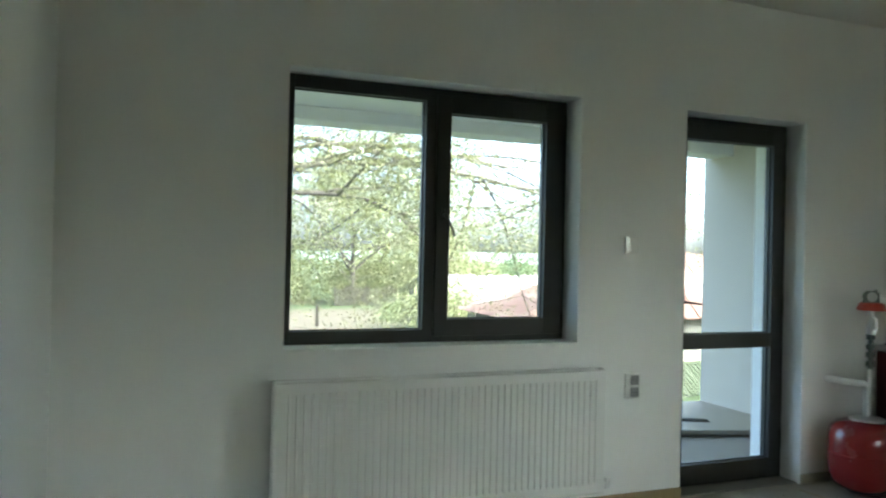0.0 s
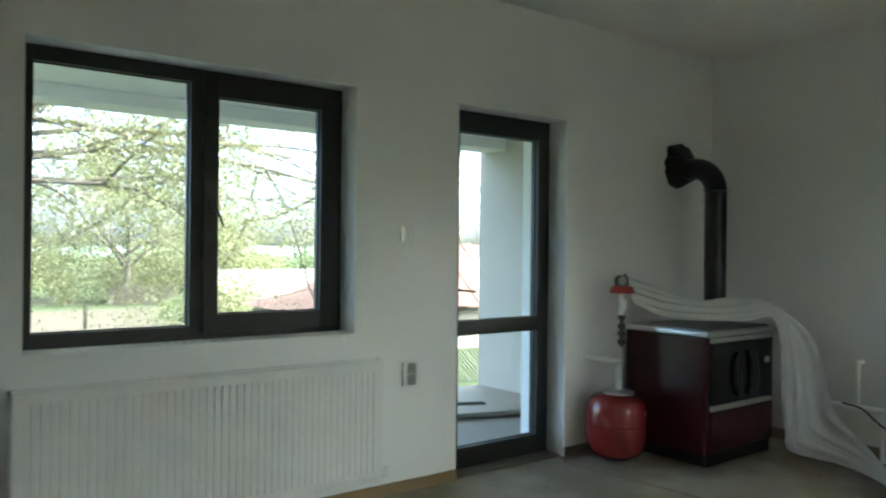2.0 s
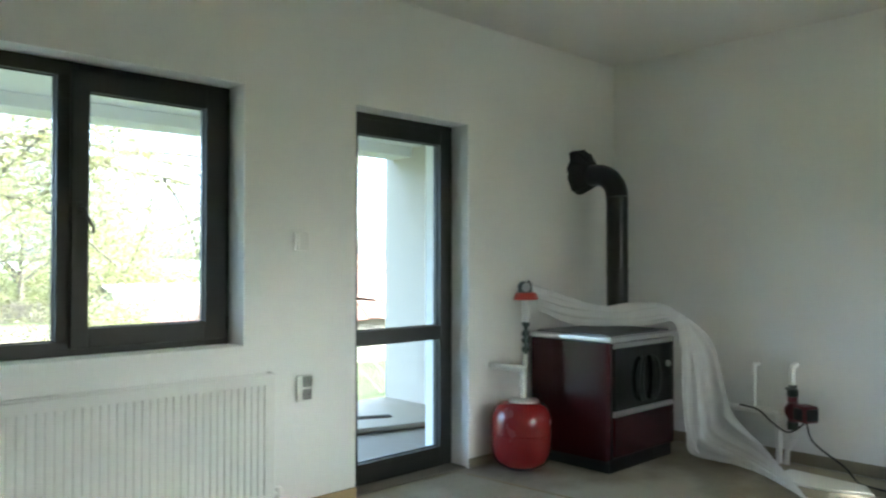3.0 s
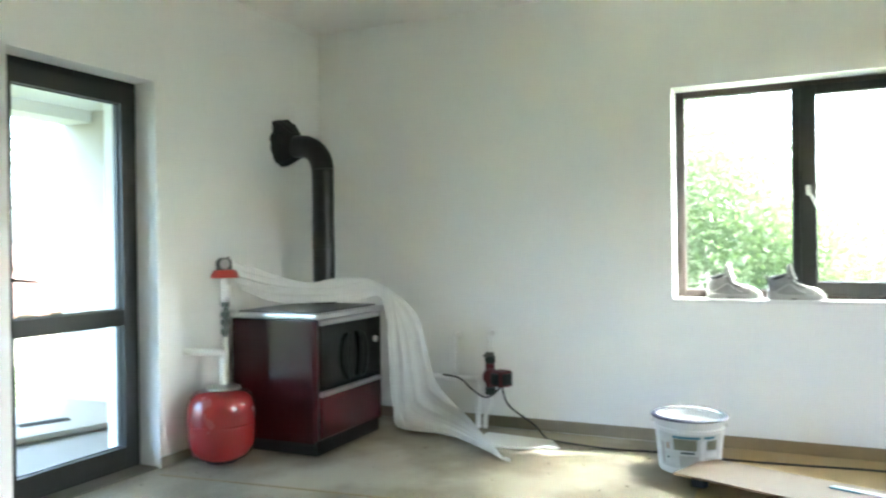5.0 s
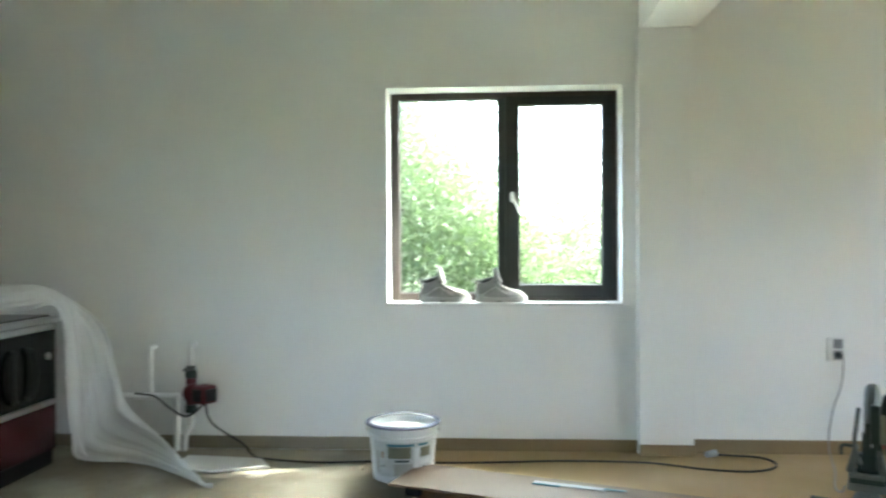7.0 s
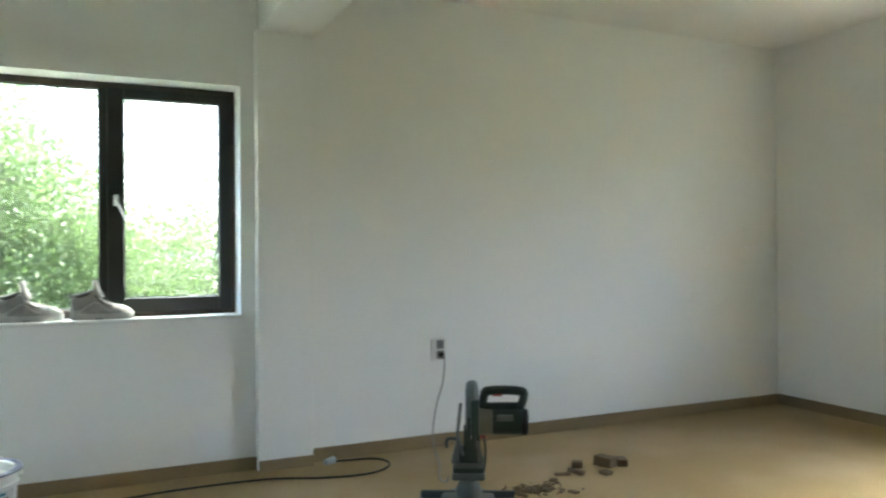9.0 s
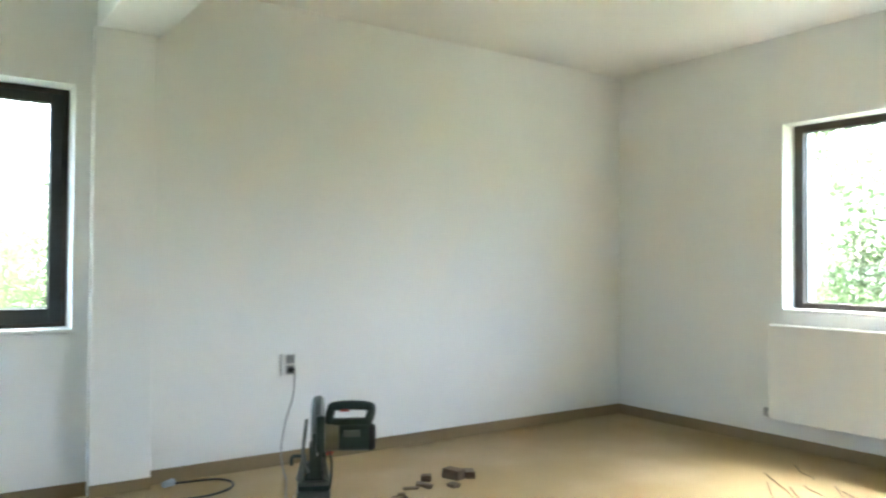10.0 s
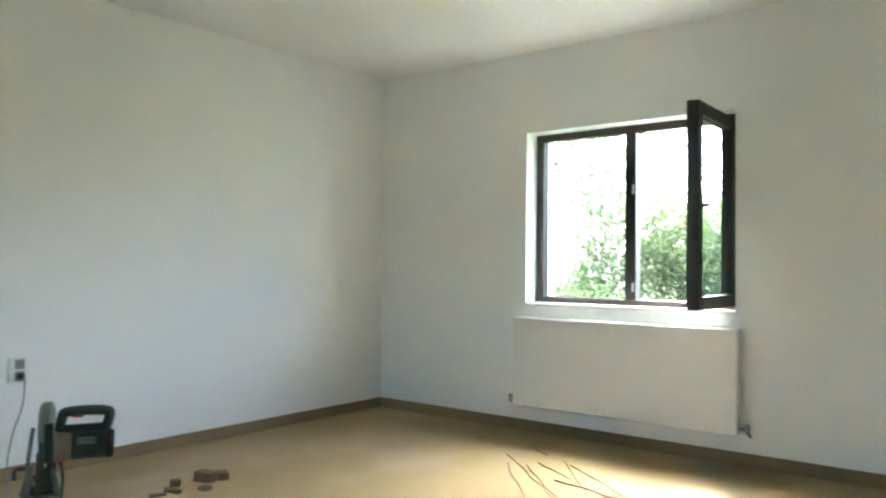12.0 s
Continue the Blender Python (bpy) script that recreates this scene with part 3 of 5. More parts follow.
box(fd, SX0 + 0.038, SY0 - 0.012, 0.372, SX1 - 0.040, SY0 + 0.022, SZ - 0.085, 0.006)
door_ob = part("oven_door", fd, M_STOVE_GLASS, stove, "dark glass oven door")
bm = bm_new()
cx, cz = (SX0 + SX1) / 2 + 0.02, 0.545
for s in (-1, 1):
    arc = [(cx + s * (0.045 + 0.055 * math.cos(a)), SY0 - 0.030 - 0.012 * math.cos(a), cz + 0.135 * math.sin(a)) for a in [radians(v) for v in range(-75, 76, 15)]]
    tube(bm, arc, 0.013, 10)
    for e in (arc[0], arc[-1]):
        cyl(bm, e, (e[0], SY0 - 0.010, e[2]), 0.010, seg=10)
part("handle", bm, M_STOVE_BLACK, door_ob, "pair of curved black handles", True)
bm = bm_new()
cyl(bm, (SX1 - 0.10, SY0 - 0.012, 0.615), (SX1 - 0.10, SY0 - 0.028, 0.615), 0.020, seg=20, bevel=0.003)
part("knob", bm, M_STEEL, door_ob, "small round steel thermometer", True)
bm = bm_new()
box(bm, SX0 + 0.030, SY0 - 0.018, 0.340, SX1 - 0.030, SY0 + 0.02, 0.368, 0.004)
part("trim_rail", bm, M_STEEL, stove, "brushed steel rail")
bm = bm_new()
box(bm, SX0 + 0.038, SY0 - 0.010, 0.095, SX1 - 0.040, SY0 + 0.022, 0.335, 0.006)
part("wood_drawer", bm, M_STOVE_RED, stove, "burgundy drawer front")
bm = bm_new()
box(bm, SX0 + 0.030, SY0 - 0.016, SZ - 0.080, SX1 - 0.030, SY0 + 0.02, SZ - 0.050, 0.004)
part("trim_rail", bm, M_STEEL, stove, "brushed steel rail")
bm = bm_new()
box(bm, SX0 - 0.020, SY0 - 0.025, SZ - 0.042, SX1 + 0.020, SY1, SZ - 0.010, 0.010, 3)
part("top_rim", bm, M_STEEL, stove, "brushed steel rim round the cooktop")
bm = bm_new()
box(bm, SX0 + 0.022, SY0 + 0.020, SZ - 0.012, SX1 - 0.022, SY1 - 0.03, SZ, 0.003)
part("cooktop", bm, M_PLATE, stove, "grey cast cooktop plate")

# stovepipe
FX, FY = 6.362, 3.862
flue = thing("stovepipe", (FX, FY, SZ), "black stovepipe with an elbow into the wall", "stovepipe")
bm = bm_new()
cyl(bm, (FX, FY, SZ), (FX, FY, 1.735), 0.074, seg=28)
part("pipe", bm, M_PIPE, flue, "", True)
bm = bm_new()
cyl(bm, (FX, FY, 1.20), (FX, FY, 1.23), 0.077, seg=28, bevel=0.003)
part("collar", bm, M_PIPE, flue, "", True)
bm = bm_new()
cyl(bm, (FX, FY, SZ), (FX, FY, SZ + 0.04), 0.084, seg=28, bevel=0.003)
part("collar", bm, M_PIPE, flue, "", True)
bm = bm_new()
arc = [(FX, FY + 0.17 * (1 - math.cos(a)), 1.735 + 0.17 * math.sin(a)) for a in [radians(v) for v in range(0, 91, 15)]]
tube(bm, arc + [(FX, A - 0.02, 1.905)], 0.076, 28)
part("elbow", bm, M_PIPE, flue, "", True)
bm = bm_new()
rng = random.Random(3)
n = 26
front, back = [], []
for k in range(n):
    a = 2 * math.pi * k / n
    r = 0.115 + 0.03 * rng.random() + (0.06 if 55 < math.degrees(a) < 125 else 0.0)
    front.append(bm.verts.new((FX + 0.095 * math.cos(a), A - 0.10 - 0.02 * rng.random(), 1.91 + 0.095 * math.sin(a))))
    back.append(bm.verts.new((FX + r * math.cos(a), A - 0.012 - 0.03 * rng.random(), 1.915 + r * math.sin(a))))
rim = [bm.verts.new((v.co.x + (v.co.x - FX) * 0.05, A + 0.01, v.co.z)) for v in back]
for k in range(n):
    k2 = (k + 1) % n
    bm.faces.new((front[k], front[k2], back[k2], back[k]))
    bm.faces.new((back[k], back[k2], rim[k2], rim[k]))
bm.faces.new(front[::-1])
part("wall_sleeve", bm, M_SOOT, flue, "crumpled black sleeve at the wall")

# ---- expansion tank and its safety group ----
TX, TY = 5.455, 3.965
tank = thing("expansion_tank", (TX, TY, 0), "glossy red round heating expansion tank on the floor", "expansion tank")
bm = bm_new()
prof = [(0.0, 0.012), (0.10, 0.014), (0.145, 0.030), (0.172, 0.060), (0.186, 0.105), (0.190, 0.150), (0.190, 0.213), (0.1925, 0.216), (0.1925, 0.224), (0.190, 0.227), (0.190, 0.285), (0.186, 0.330), (0.172, 0.370), (0.145, 0.396), (0.10, 0.410), (0.0, 0.414)]
lathe(bm, (TX, TY, 0), prof, 48)
part("vessel", bm, M_TANK, tank, "", True)
bm = bm_new()
lathe(bm, (TX, TY, 0), [(0.07, 0.0), (0.09, 0.0), (0.09, 0.03), (0.07, 0.03), (0.07, 0.0)], 32)
part("foot_ring", bm, M_RUBBER, tank, "", True)
bm = bm_new()
lathe(bm, (TX + 0.02, TY, 0), [(0.0, 0.405), (0.090, 0.405), (0.096, 0.410), (0.096, 0.418), (0.088, 0.424), (0.040, 0.428), (0.0, 0.428)], 28)
part("flange", bm, M_STEEL, tank, "steel flange", True)
group_at = (TX + 0.045, TY + 0.02)
riser = thing("safety_valve_group", (group_at[0], group_at[1], 0.428), "white riser pipe with a red safety valve and gauge", "pipe fitting")
gx, gy = group_at
bm = bm_new()
cyl(bm, (gx, gy, 0.428), (gx, gy, 0.610), 0.022, seg=18)
tube(bm, smooth_points([(gx, gy, 0.58), (gx - 0.02, gy, 0.612), (gx - 0.06, gy + 0.04, 0.618), (gx - 0.09, A, 0.618)], 5), 0.020, 12)
part("elbow_pipe", bm, M_PLASTIC, riser, "white plastic pipe", True)
bm = bm_new()
cyl(bm, (gx + 0.012, gy, 0.600), (gx + 0.020, gy, 0.70), 0.018, seg=16)
part("riser_pipe", bm, M_PLASTIC, riser, "white plastic pipe", True)
bm = bm_new()
cyl(bm, (gx + 0.020, gy, 0.70), (gx + 0.022, gy, 0.90), 0.014, seg=14)
for z in (0.715, 0.77, 0.815, 0.875):
    cyl(bm, (gx + 0.021, gy, z), (gx + 0.021, gy, z + 0.030), 0.026, seg=6, bevel=0.003)
part("threaded_fitting", bm, M_SAW_GREEN, riser, "dark threaded fittings")
bm = bm_new()
cyl(bm, (gx + 0.022, gy, 0.90), (gx + 0.022, gy, 1.035), 0.024, seg=18, bevel=0.003)
cyl(bm, (gx + 0.030, gy - 0.012, 0.93), (gx + 0.030, gy - 0.012, 1.00), 0.026, seg=18, bevel=0.004)
part("upper_pipe", bm, M_PLASTIC, riser, "white plastic pipe", True)
bm = bm_new()
r3 = bmesh.ops.create_cone(bm, cap_ends=True, segments=8, radius1=0.084, radius2=0.066, depth=0.046, matrix=Matrix.Translation((gx + 0.022, gy, 1.066)))
bmesh.ops.bevel(bm, geom=bm.edges[:], offset=0.006, segments=2, affect="EDGES")
part("valve_cap", bm, M_RED, riser, "red safety valve")
bm = bm_new()
cyl(bm, (gx - 0.020, gy + 0.01, 1.085), (gx - 0.020, gy + 0.01, 1.105), 0.014, seg=14)
cyl(bm, (gx - 0.012, gy - 0.005, 1.125), (gx - 0.030, gy - 0.045, 1.125), 0.036, seg=22, bevel=0.004)
part("gauge", bm, M_SAW_DARK, riser, "small round pressure gauge", True)
bm = bm_new()
cyl(bm, (gx - 0.0300, gy - 0.0450, 1.125), (gx - 0.0312, gy - 0.0478, 1.125), 0.029, seg=22)
part("dial", bm, M_GREYPL, riser, "grey dial", True)
bm = bm_new()
cyl(bm, (gx + 0.052, gy, 1.080), (gx + 0.052, gy, 1.150), 0.024, 0.020, seg=16, bevel=0.004)
cyl(bm, (gx + 0.052, gy, 1.150), (gx + 0.052, gy, 1.166), 0.010, seg=12)
part("air_vent", bm, M_SAW_DARK, riser, "dark automatic air vent", True)

# ---- packing film over the stove ----
up = [(5.63, 4.10, 1.150), (5.82, 4.00, 1.075), (6.02, 3.80, 0.975), (6.20, 3.69, 0.995), (6.42, 3.58, 0.985), (6.60, 3.46, 0.89), (6.69, 3.34, 0.74), (6.70, 3.27, 0.50), (6.69, 3.18, 0.27), (6.54, 2.90, 0.12), (6.28, 2.65, 0.045), (6.00, 2.44, 0.014)]
low = [(5.67, 4.01, 0.965), (5.79, 3.82, 0.880), (5.99, 3.56, 0.870), (6.20, 3.49, 0.876), (6.37, 3.44, 0.882), (6.42, 3.43, 0.72), (6.43, 3.425, 0.45), (6.45, 3.41, 0.20), (6.47, 3.37, 0.014), (6.35, 3.00, 0.012), (6.19, 2.70, 0.012), (6.00, 2.42, 0.008)]
nf = random.Random(8)


def fold_profile(seed):
    """Uneven folds across a sheet: a few strong creases, many fine ones; t across, s along."""
    fr = random.Random(seed)
    waves = [(fr.uniform(8, 12), 1.0), (fr.uniform(15, 22), 0.8), (fr.uniform(27, 36), 0.32), (fr.uniform(48, 60), 0.10)]
    waves = [(w, h, fr.uniform(0, 6.28), fr.uniform(-5, 5), fr.uniform(0.4, 1.6), fr.uniform(3, 9)) for w, h in waves]

    def at(t, s):
        v = 0.0
        for w, h, p, drift, sway, pace in waves:
            v += h * (1.0 - 2.0 * abs(math.sin(0.5 * (t * w + p + drift * s + sway * math.sin(s * pace)))) ** 1.2) * (0.65 + 0.35 * math.sin(s * pace * 1.7 + p * 3 + t * 4))
        return v
    return at


def draped(upper, lower, seed, cols, amp0, per):
    """A sheet between two long edges, creased along its length; gives rows of places."""
    fu, fl = smooth_points(upper, per), smooth_points(lower, per)
    fold, out = fold_profile(seed), []
    for i, (a, b) in enumerate(zip(fu, fl)):
        s = i / (len(fu) - 1)
        nxt = (fu[min(i + 1, len(fu) - 1)] + fl[min(i + 1, len(fl) - 1)]) - (fu[max(i - 1, 0)] + fl[max(i - 1, 0)])
        nrm = nxt.cross(b - a)
        nrm = nrm.normalized() if nrm.length > 1e-6 else Vector((0, 0, 1))
        if nrm.dot(Vector((-0.75, -0.5, 0.8))) < 0:
            nrm = -nrm
        amp = amp0 * min(1, (a - b).length / 0.15)
        row = []
        for k in range(cols):
            t = k / (cols - 1)
            p = a.lerp(b, t) + nrm * (amp * (fold(t, s) + 1.0) + math.sin(t * math.pi) * 0.022)
            p += Vector((nf.uniform(-1, 1), nf.uniform(-1, 1), nf.uniform(-1, 1))) * 0.0012
            p.z = max(p.z, 0.006 + 0.004 * (k % 3))
            if p.x < SX1 + 0.018 and p.y > SY0 - 0.036:
                if p.z > SZ - 0.12:
                    p.z = max(p.z, SZ + 0.012)
                else:
                    p.y = SY0 - 0.036
            row.append(p)
        out.append(row)
    return out


grid_co = draped(up, low, 8, 84, 0.019, 11)
film = thing("packing_film", (6.3, 3.2, 0), "milky white packing film draped over the stove to the floor", "plastic film")


def film_part(name, rows):
    bm = bm_new()
    vv = [[bm.verts.new(c) for c in row] for row in rows]
    for a, b in zip(vv, vv[1:]):
        for k in range(len(a) - 1):
            bm.faces.new((a[k], a[k + 1], b[k + 1], b[k]))
    part(name, bm, M_FILM, film, "", True)


n_rows = len(grid_co)
cut, cut2 = int(n_rows * 0.42), int(n_rows * 0.76)
film_part("top_length", grid_co[:cut + 1])
film_part("hanging_length", grid_co[cut:cut2 + 1])
film_part("trailing_end", grid_co[cut2:])
# a second, straighter bundle hangs close to the stove's corner
film_part("hanging_tail", draped(
    [(6.46, 3.50, 0.935), (6.52, 3.44, 0.88), (6.54, 3.42, 0.70), (6.545, 3.41, 0.42), (6.56, 3.40, 0.16), (6.58, 3.34, 0.010)],
    [(6.37, 3.43, 0.900), (6.405, 3.415, 0.85), (6.410, 3.405, 0.68), (6.415, 3.395, 0.42), (6.43, 3.375, 0.16), (6.45, 3.32, 0.010)], 21, 40, 0.014, 9))
bm = bm_new()
vs = [bm.verts.new(p) for p in ((6.60, 2.78, 0.0), (6.55, 2.34, 0.0), (6.40, 2.25, 0.0), (6.30, 2.52, 0.0), (6.34, 2.80, 0.0))]
bm.faces.new(vs)
r4 = bmesh.ops.extrude_face_region(bm, geom=bm.faces[:])
bmesh.ops.translate(bm, vec=(0, 0, 0.012), verts=[g for g in r4["geom"] if isinstance(g, bmesh.types.BMVert)])
solid("foam_sheet", bm, M_PLASTIC, "thin pale foam sheet lying on the floor", "foam sheet")

# ---- circulation pump and pipes ----
PX, PY = 6.745, 2.822
pump = thing("circulation_pump", (PX, PY, 0.20), "dark red circulation pump on a white pipe", "pump")
bm = bm_new()
cyl(bm, (PX, PY, 0.275), (PX, PY, 0.430), 0.030, seg=18, bevel=0.004)
cyl(bm, (PX + 0.002, PY - 0.005, 0.345), (PX - 0.050, PY - 0.030, 0.345), 0.056, seg=24, bevel=0.008)
part("casing", bm, M_PUMP_RED, pump, "dark red cast casing", True)
bm = bm_new()
box(bm, -0.052, -0.050, -0.052, 0.052, 0.062, 0.052, 0.016, 3)
bm.transform(Matrix.Translation((PX - 0.060, PY - 0.105, 0.345)) @ Matrix.Rotation(radians(-28), 4, "Z"))
motor = part("motor_housing", bm, M_PUMP_RED, pump, "dark red motor housing", True)
bm = bm_new()
box(bm, -0.040, -0.060, -0.036, 0.040, -0.046, 0.036, 0.006)
box(bm, -0.062, -0.030, -0.036, -0.050, 0.040, 0.036, 0.004)
bm.transform(Matrix.Translation((PX - 0.060, PY - 0.105, 0.345)) @ Matrix.Rotation(radians(-28), 4, "Z"))
part("terminal_cover", bm, M_STOVE_BLACK, motor, "black cover", True)
for z in (0.225, 0.432):
    bm = bm_new()
    cyl(bm, (PX, PY, z), (PX, PY, z + 0.046), 0.036, seg=8, bevel=0.004)
    part("union_nut", bm, M_SAW_GREEN, pump, "dark union nut")
bm = bm_new()
cyl(bm, (PX - 0.02, PY + 0.018, 0.475), (PX - 0.02, PY + 0.018, 0.492), 0.020, seg=14, bevel=0.002)
cyl(bm, (PX, PY, 0.475), (PX, PY, 0.505), 0.026, seg=16, bevel=0.003)
part("valve", bm, M_SAW_GREY, pump, "", True)
pipes = thing("heating_pipes", (PX, 2.95, 0.0), "white plastic heating pipes beside the pump", "pipe")


def pipe(pts, r, label=""):
    bm = bm_new()
    tube(bm, smooth_points(pts, 4) if len(pts) > 2 else pts, r, 14)
    part("pipe", bm, M_PIPE_WHITE, pipes, label, True)


pipe([(PX, PY, 0.505), (PX, PY, 0.600), (PX + 0.015, PY, 0.622), (B, PY, 0.625)], 0.017)
pipe([(PX, PY, 0.225), (PX, PY, 0.150), (PX - 0.006, PY + 0.030, 0.095), (PX - 0.006, PY + 0.038, 0.0)], 0.017)
pipe([(PX, 3.068, 0.330), (PX, 3.066, 0.590), (PX + 0.015, 3.066, 0.608), (B, 3.066, 0.610)], 0.012)
bm = bm_new()
tube(bm, [(PX - 0.01, 3.26, 0.322), (PX - 0.01, 2.915, 0.322)], 0.020, 14)
cyl(bm, (PX - 0.01, 2.930, 0.322), (PX - 0.01, 2.890, 0.322), 0.022, seg=16, bevel=0.004)
part("pipe", bm, M_PIPE_WHITE, pipes, "", True)
bm = bm_new()
tube(bm, [(PX - 0.01, 2.905, 0.330), (PX - 0.01, 2.905, 0.0)], 0.020, 14)
part("pipe", bm, M_PIPE_WHITE, pipes, "", True)
# hanging control cable and the long floor cable
bm = bm_new()
tube(bm, smooth_points([(PX - 0.085, PY - 0.105, 0.292), (PX - 0.07, PY - 0.04, 0.235), (PX - 0.05, PY + 0.03, 0.215), (PX - 0.045, PY + 0.12, 0.265), (PX - 0.03, PY + 0.21, 0.325), (PX - 0.03, PY + 0.33, 0.342)], 6), 0.006, 7)
solid("control_cable", bm, M_CABLE, "short black cable hanging from the pump", "cable", smooth=True)
bm = bm_new()
tube(bm, smooth_points([(PX - 0.085, PY - 0.115, 0.294), (PX - 0.085, PY - 0.16, 0.18), (6.69, 2.50, 0.06), (6.64, 2.42, 0.006), (6.56, 2.33, 0.006), (6.50, 2.00, 0.006), (6.535, 1.68, 0.006), (6.52, 1.33, 0.006), (6.55, 0.95, 0.006), (6.585, 0.66, 0.006),
     (6.585, 0.36, 0.006), (6.56, 0.14, 0.006), (6.46, -0.10, 0.006), (6.425, -0.32, 0.006), (6.49, -0.47, 0.006), (6.60, -0.52, 0.006), (6.70, -0.47, 0.006), (6.735, -0.32, 0.006), (6.725, -0.24, 0.012)], 6), 0.0062, 7)
solid("power_cable", bm, M_CABLE, "long black power cable lying along the floor", "cable", smooth=True)
plug = thing("plug", (6.705, -0.20, 0.0), "pale socket end of a cable on the floor", "plug")
bm = bm_new()
cyl(bm, (6.725, -0.235, 0.022), (6.690, -0.175, 0.022), 0.021, 0.017, seg=16, bevel=0.003)
part("body", bm, M_PLUG, plug, "", True)

# ---- paint bucket ----
KX, KY = 6.300, 1.503
KS = 0.83      # the bucket is squat: all its heights times this
bucket = thing("paint_bucket", (KX, KY, 0), "white plastic paint bucket with printed label and blue rim", "bucket")


def br(z):
    return 0.158 + 0.026 * z / 0.36


SQUAT = Matrix.Diagonal((1, 1, KS, 1))


bm = bm_new()
lathe(bm, (KX, KY, 0), [(0.0, 0.0), (0.150, 0.0), (0.158, 0.006), (br(0.27), 0.27), (br(0.27) + 0.006, 0.275), (br(0.28) + 0.006, 0.284), (br(0.29), 0.289), (br(0.345), 0.345), (br(0.345) - 0.006, 0.345), (0.165, 0.20), (0.150, 0.01), (0.0, 0.01)], 48)
part("body", bm, M_BUCKET, bucket, "", True, SQUAT)
bm = bm_new()
lathe(bm, (KX, KY, 0), [(br(0.34) - 0.012, 0.352), (br(0.34) + 0.010, 0.350), (br(0.34) + 0.012, 0.338), (br(0.34) + 0.001, 0.334), (br(0.34) - 0.001, 0.345), (br(0.34) - 0.012, 0.352)], 48)
part("rim", bm, M_BUCKET, bucket, "white rolled rim", True, SQUAT)
bm = bm_new()
lathe(bm, (KX, KY, 0), [(br(0.35) - 0.014, 0.350), (br(0.35) - 0.008, 0.3565), (br(0.35) + 0.006, 0.3565), (br(0.35) + 0.0145, 0.351), (br(0.35) + 0.0145, 0.340), (br(0.35) + 0.006, 0.338)], 48)
part("rim_ring", bm, M_BLUE, bucket, "dark blue ring", True, SQUAT)
bm = bm_new()
lathe(bm, (KX, KY, 0), [(0.0, 0.300), (0.150, 0.302), (0.166, 0.338), (0.168, 0.334), (0.152, 0.296), (0.0, 0.294)], 48)
part("lid", bm, M_BUCKET, bucket, "sunk white lid", True, SQUAT)
bm = bm_new()
for s in (-1, 1):
    cyl(bm, (KX + 0.10 * s * 0, KY + s * 0.178, 0.30), (KX, KY + s * 0.196, 0.30), 0.012, seg=12)
hp = [(KX + 0.06 * math.sin(a) * 1.6 + 0.02, KY + 0.192 * math.cos(a), 0.30 + 0.065 * math.sin(a)) for a in [radians(v) for v in range(0, 181, 12)]]
tube(bm, hp, 0.0035, 6)
part("wire_handle", bm, M_STEEL, bucket, "wire handle laid back", True, SQUAT)


def label_patch(name, a0, a1, z0, z1, mat, label="", lift=0.0012):
    bm = bm_new()
    n = max(2, int(abs(a1 - a0) / 5))
    cols_ = []
    for k in range(n + 1):
        a = radians(a0 + (a1 - a0) * k / n)
        cols_.append([bm.verts.new((KX + (br(z) + lift + d) * math.cos(a), KY + (br(z) + lift + d) * math.sin(a), z)) for z, d in ((z0, 0), (z1, 0), (z1, -0.002), (z0, -0.002))])
    for p, q in zip(cols_, cols_[1:]):
        for i in range(4):
            bm.faces.new((p[i], q[i], q[(i + 1) % 4], p[(i + 1) % 4]))
    bm.faces.new(cols_[0])
    bm.faces.new(cols_[-1][::-1])
    part(name, bm, mat, bucket, label, False, SQUAT)


# the print, as seen from the room's middle (towards -x)
label_patch("printed_label", 128, 250, 0.045, 0.262, M_LABEL, "pale printed label", 0.0006)
label_patch("printed_bar", 158, 205, 0.235, 0.250, M_BLUEGREEN)
label_patch("printed_bar", 212, 232, 0.236, 0.250, M_BLUEGREEN)
label_patch("printed_picture", 160, 200, 0.160, 0.232, M_OLIVE_PRINT, "olive picture on the label")
label_patch("printed_bar", 172, 196, 0.138, 0.152, M_PRINT_DARK)
label_patch("printed_picture", 170, 203, 0.055, 0.128, M_GREYPL, "grey field on the label")
label_patch("printed_bar", 206, 214, 0.060, 0.225, M_BUCKET)
label_patch("printed_picture", 217, 238, 0.165, 0.225, M_OLIVE_PRINT, "olive field on the label")
label_patch("printed_bar", 222, 230, 0.085, 0.105, M_PRINT_DARK)
label_patch("printed_bar", 216, 240, 0.120, 0.150, M_BUCKET)
label_patch("printed_bar", 133, 140, 0.06, 0.20, M_GREYPL)
label_patch("printed_bar", 145, 152, 0.16, 0.20, M_BROWN_PRINT)
label_patch("printed_bar", 146, 150, 0.10, 0.115, M_PRINT_DARK)


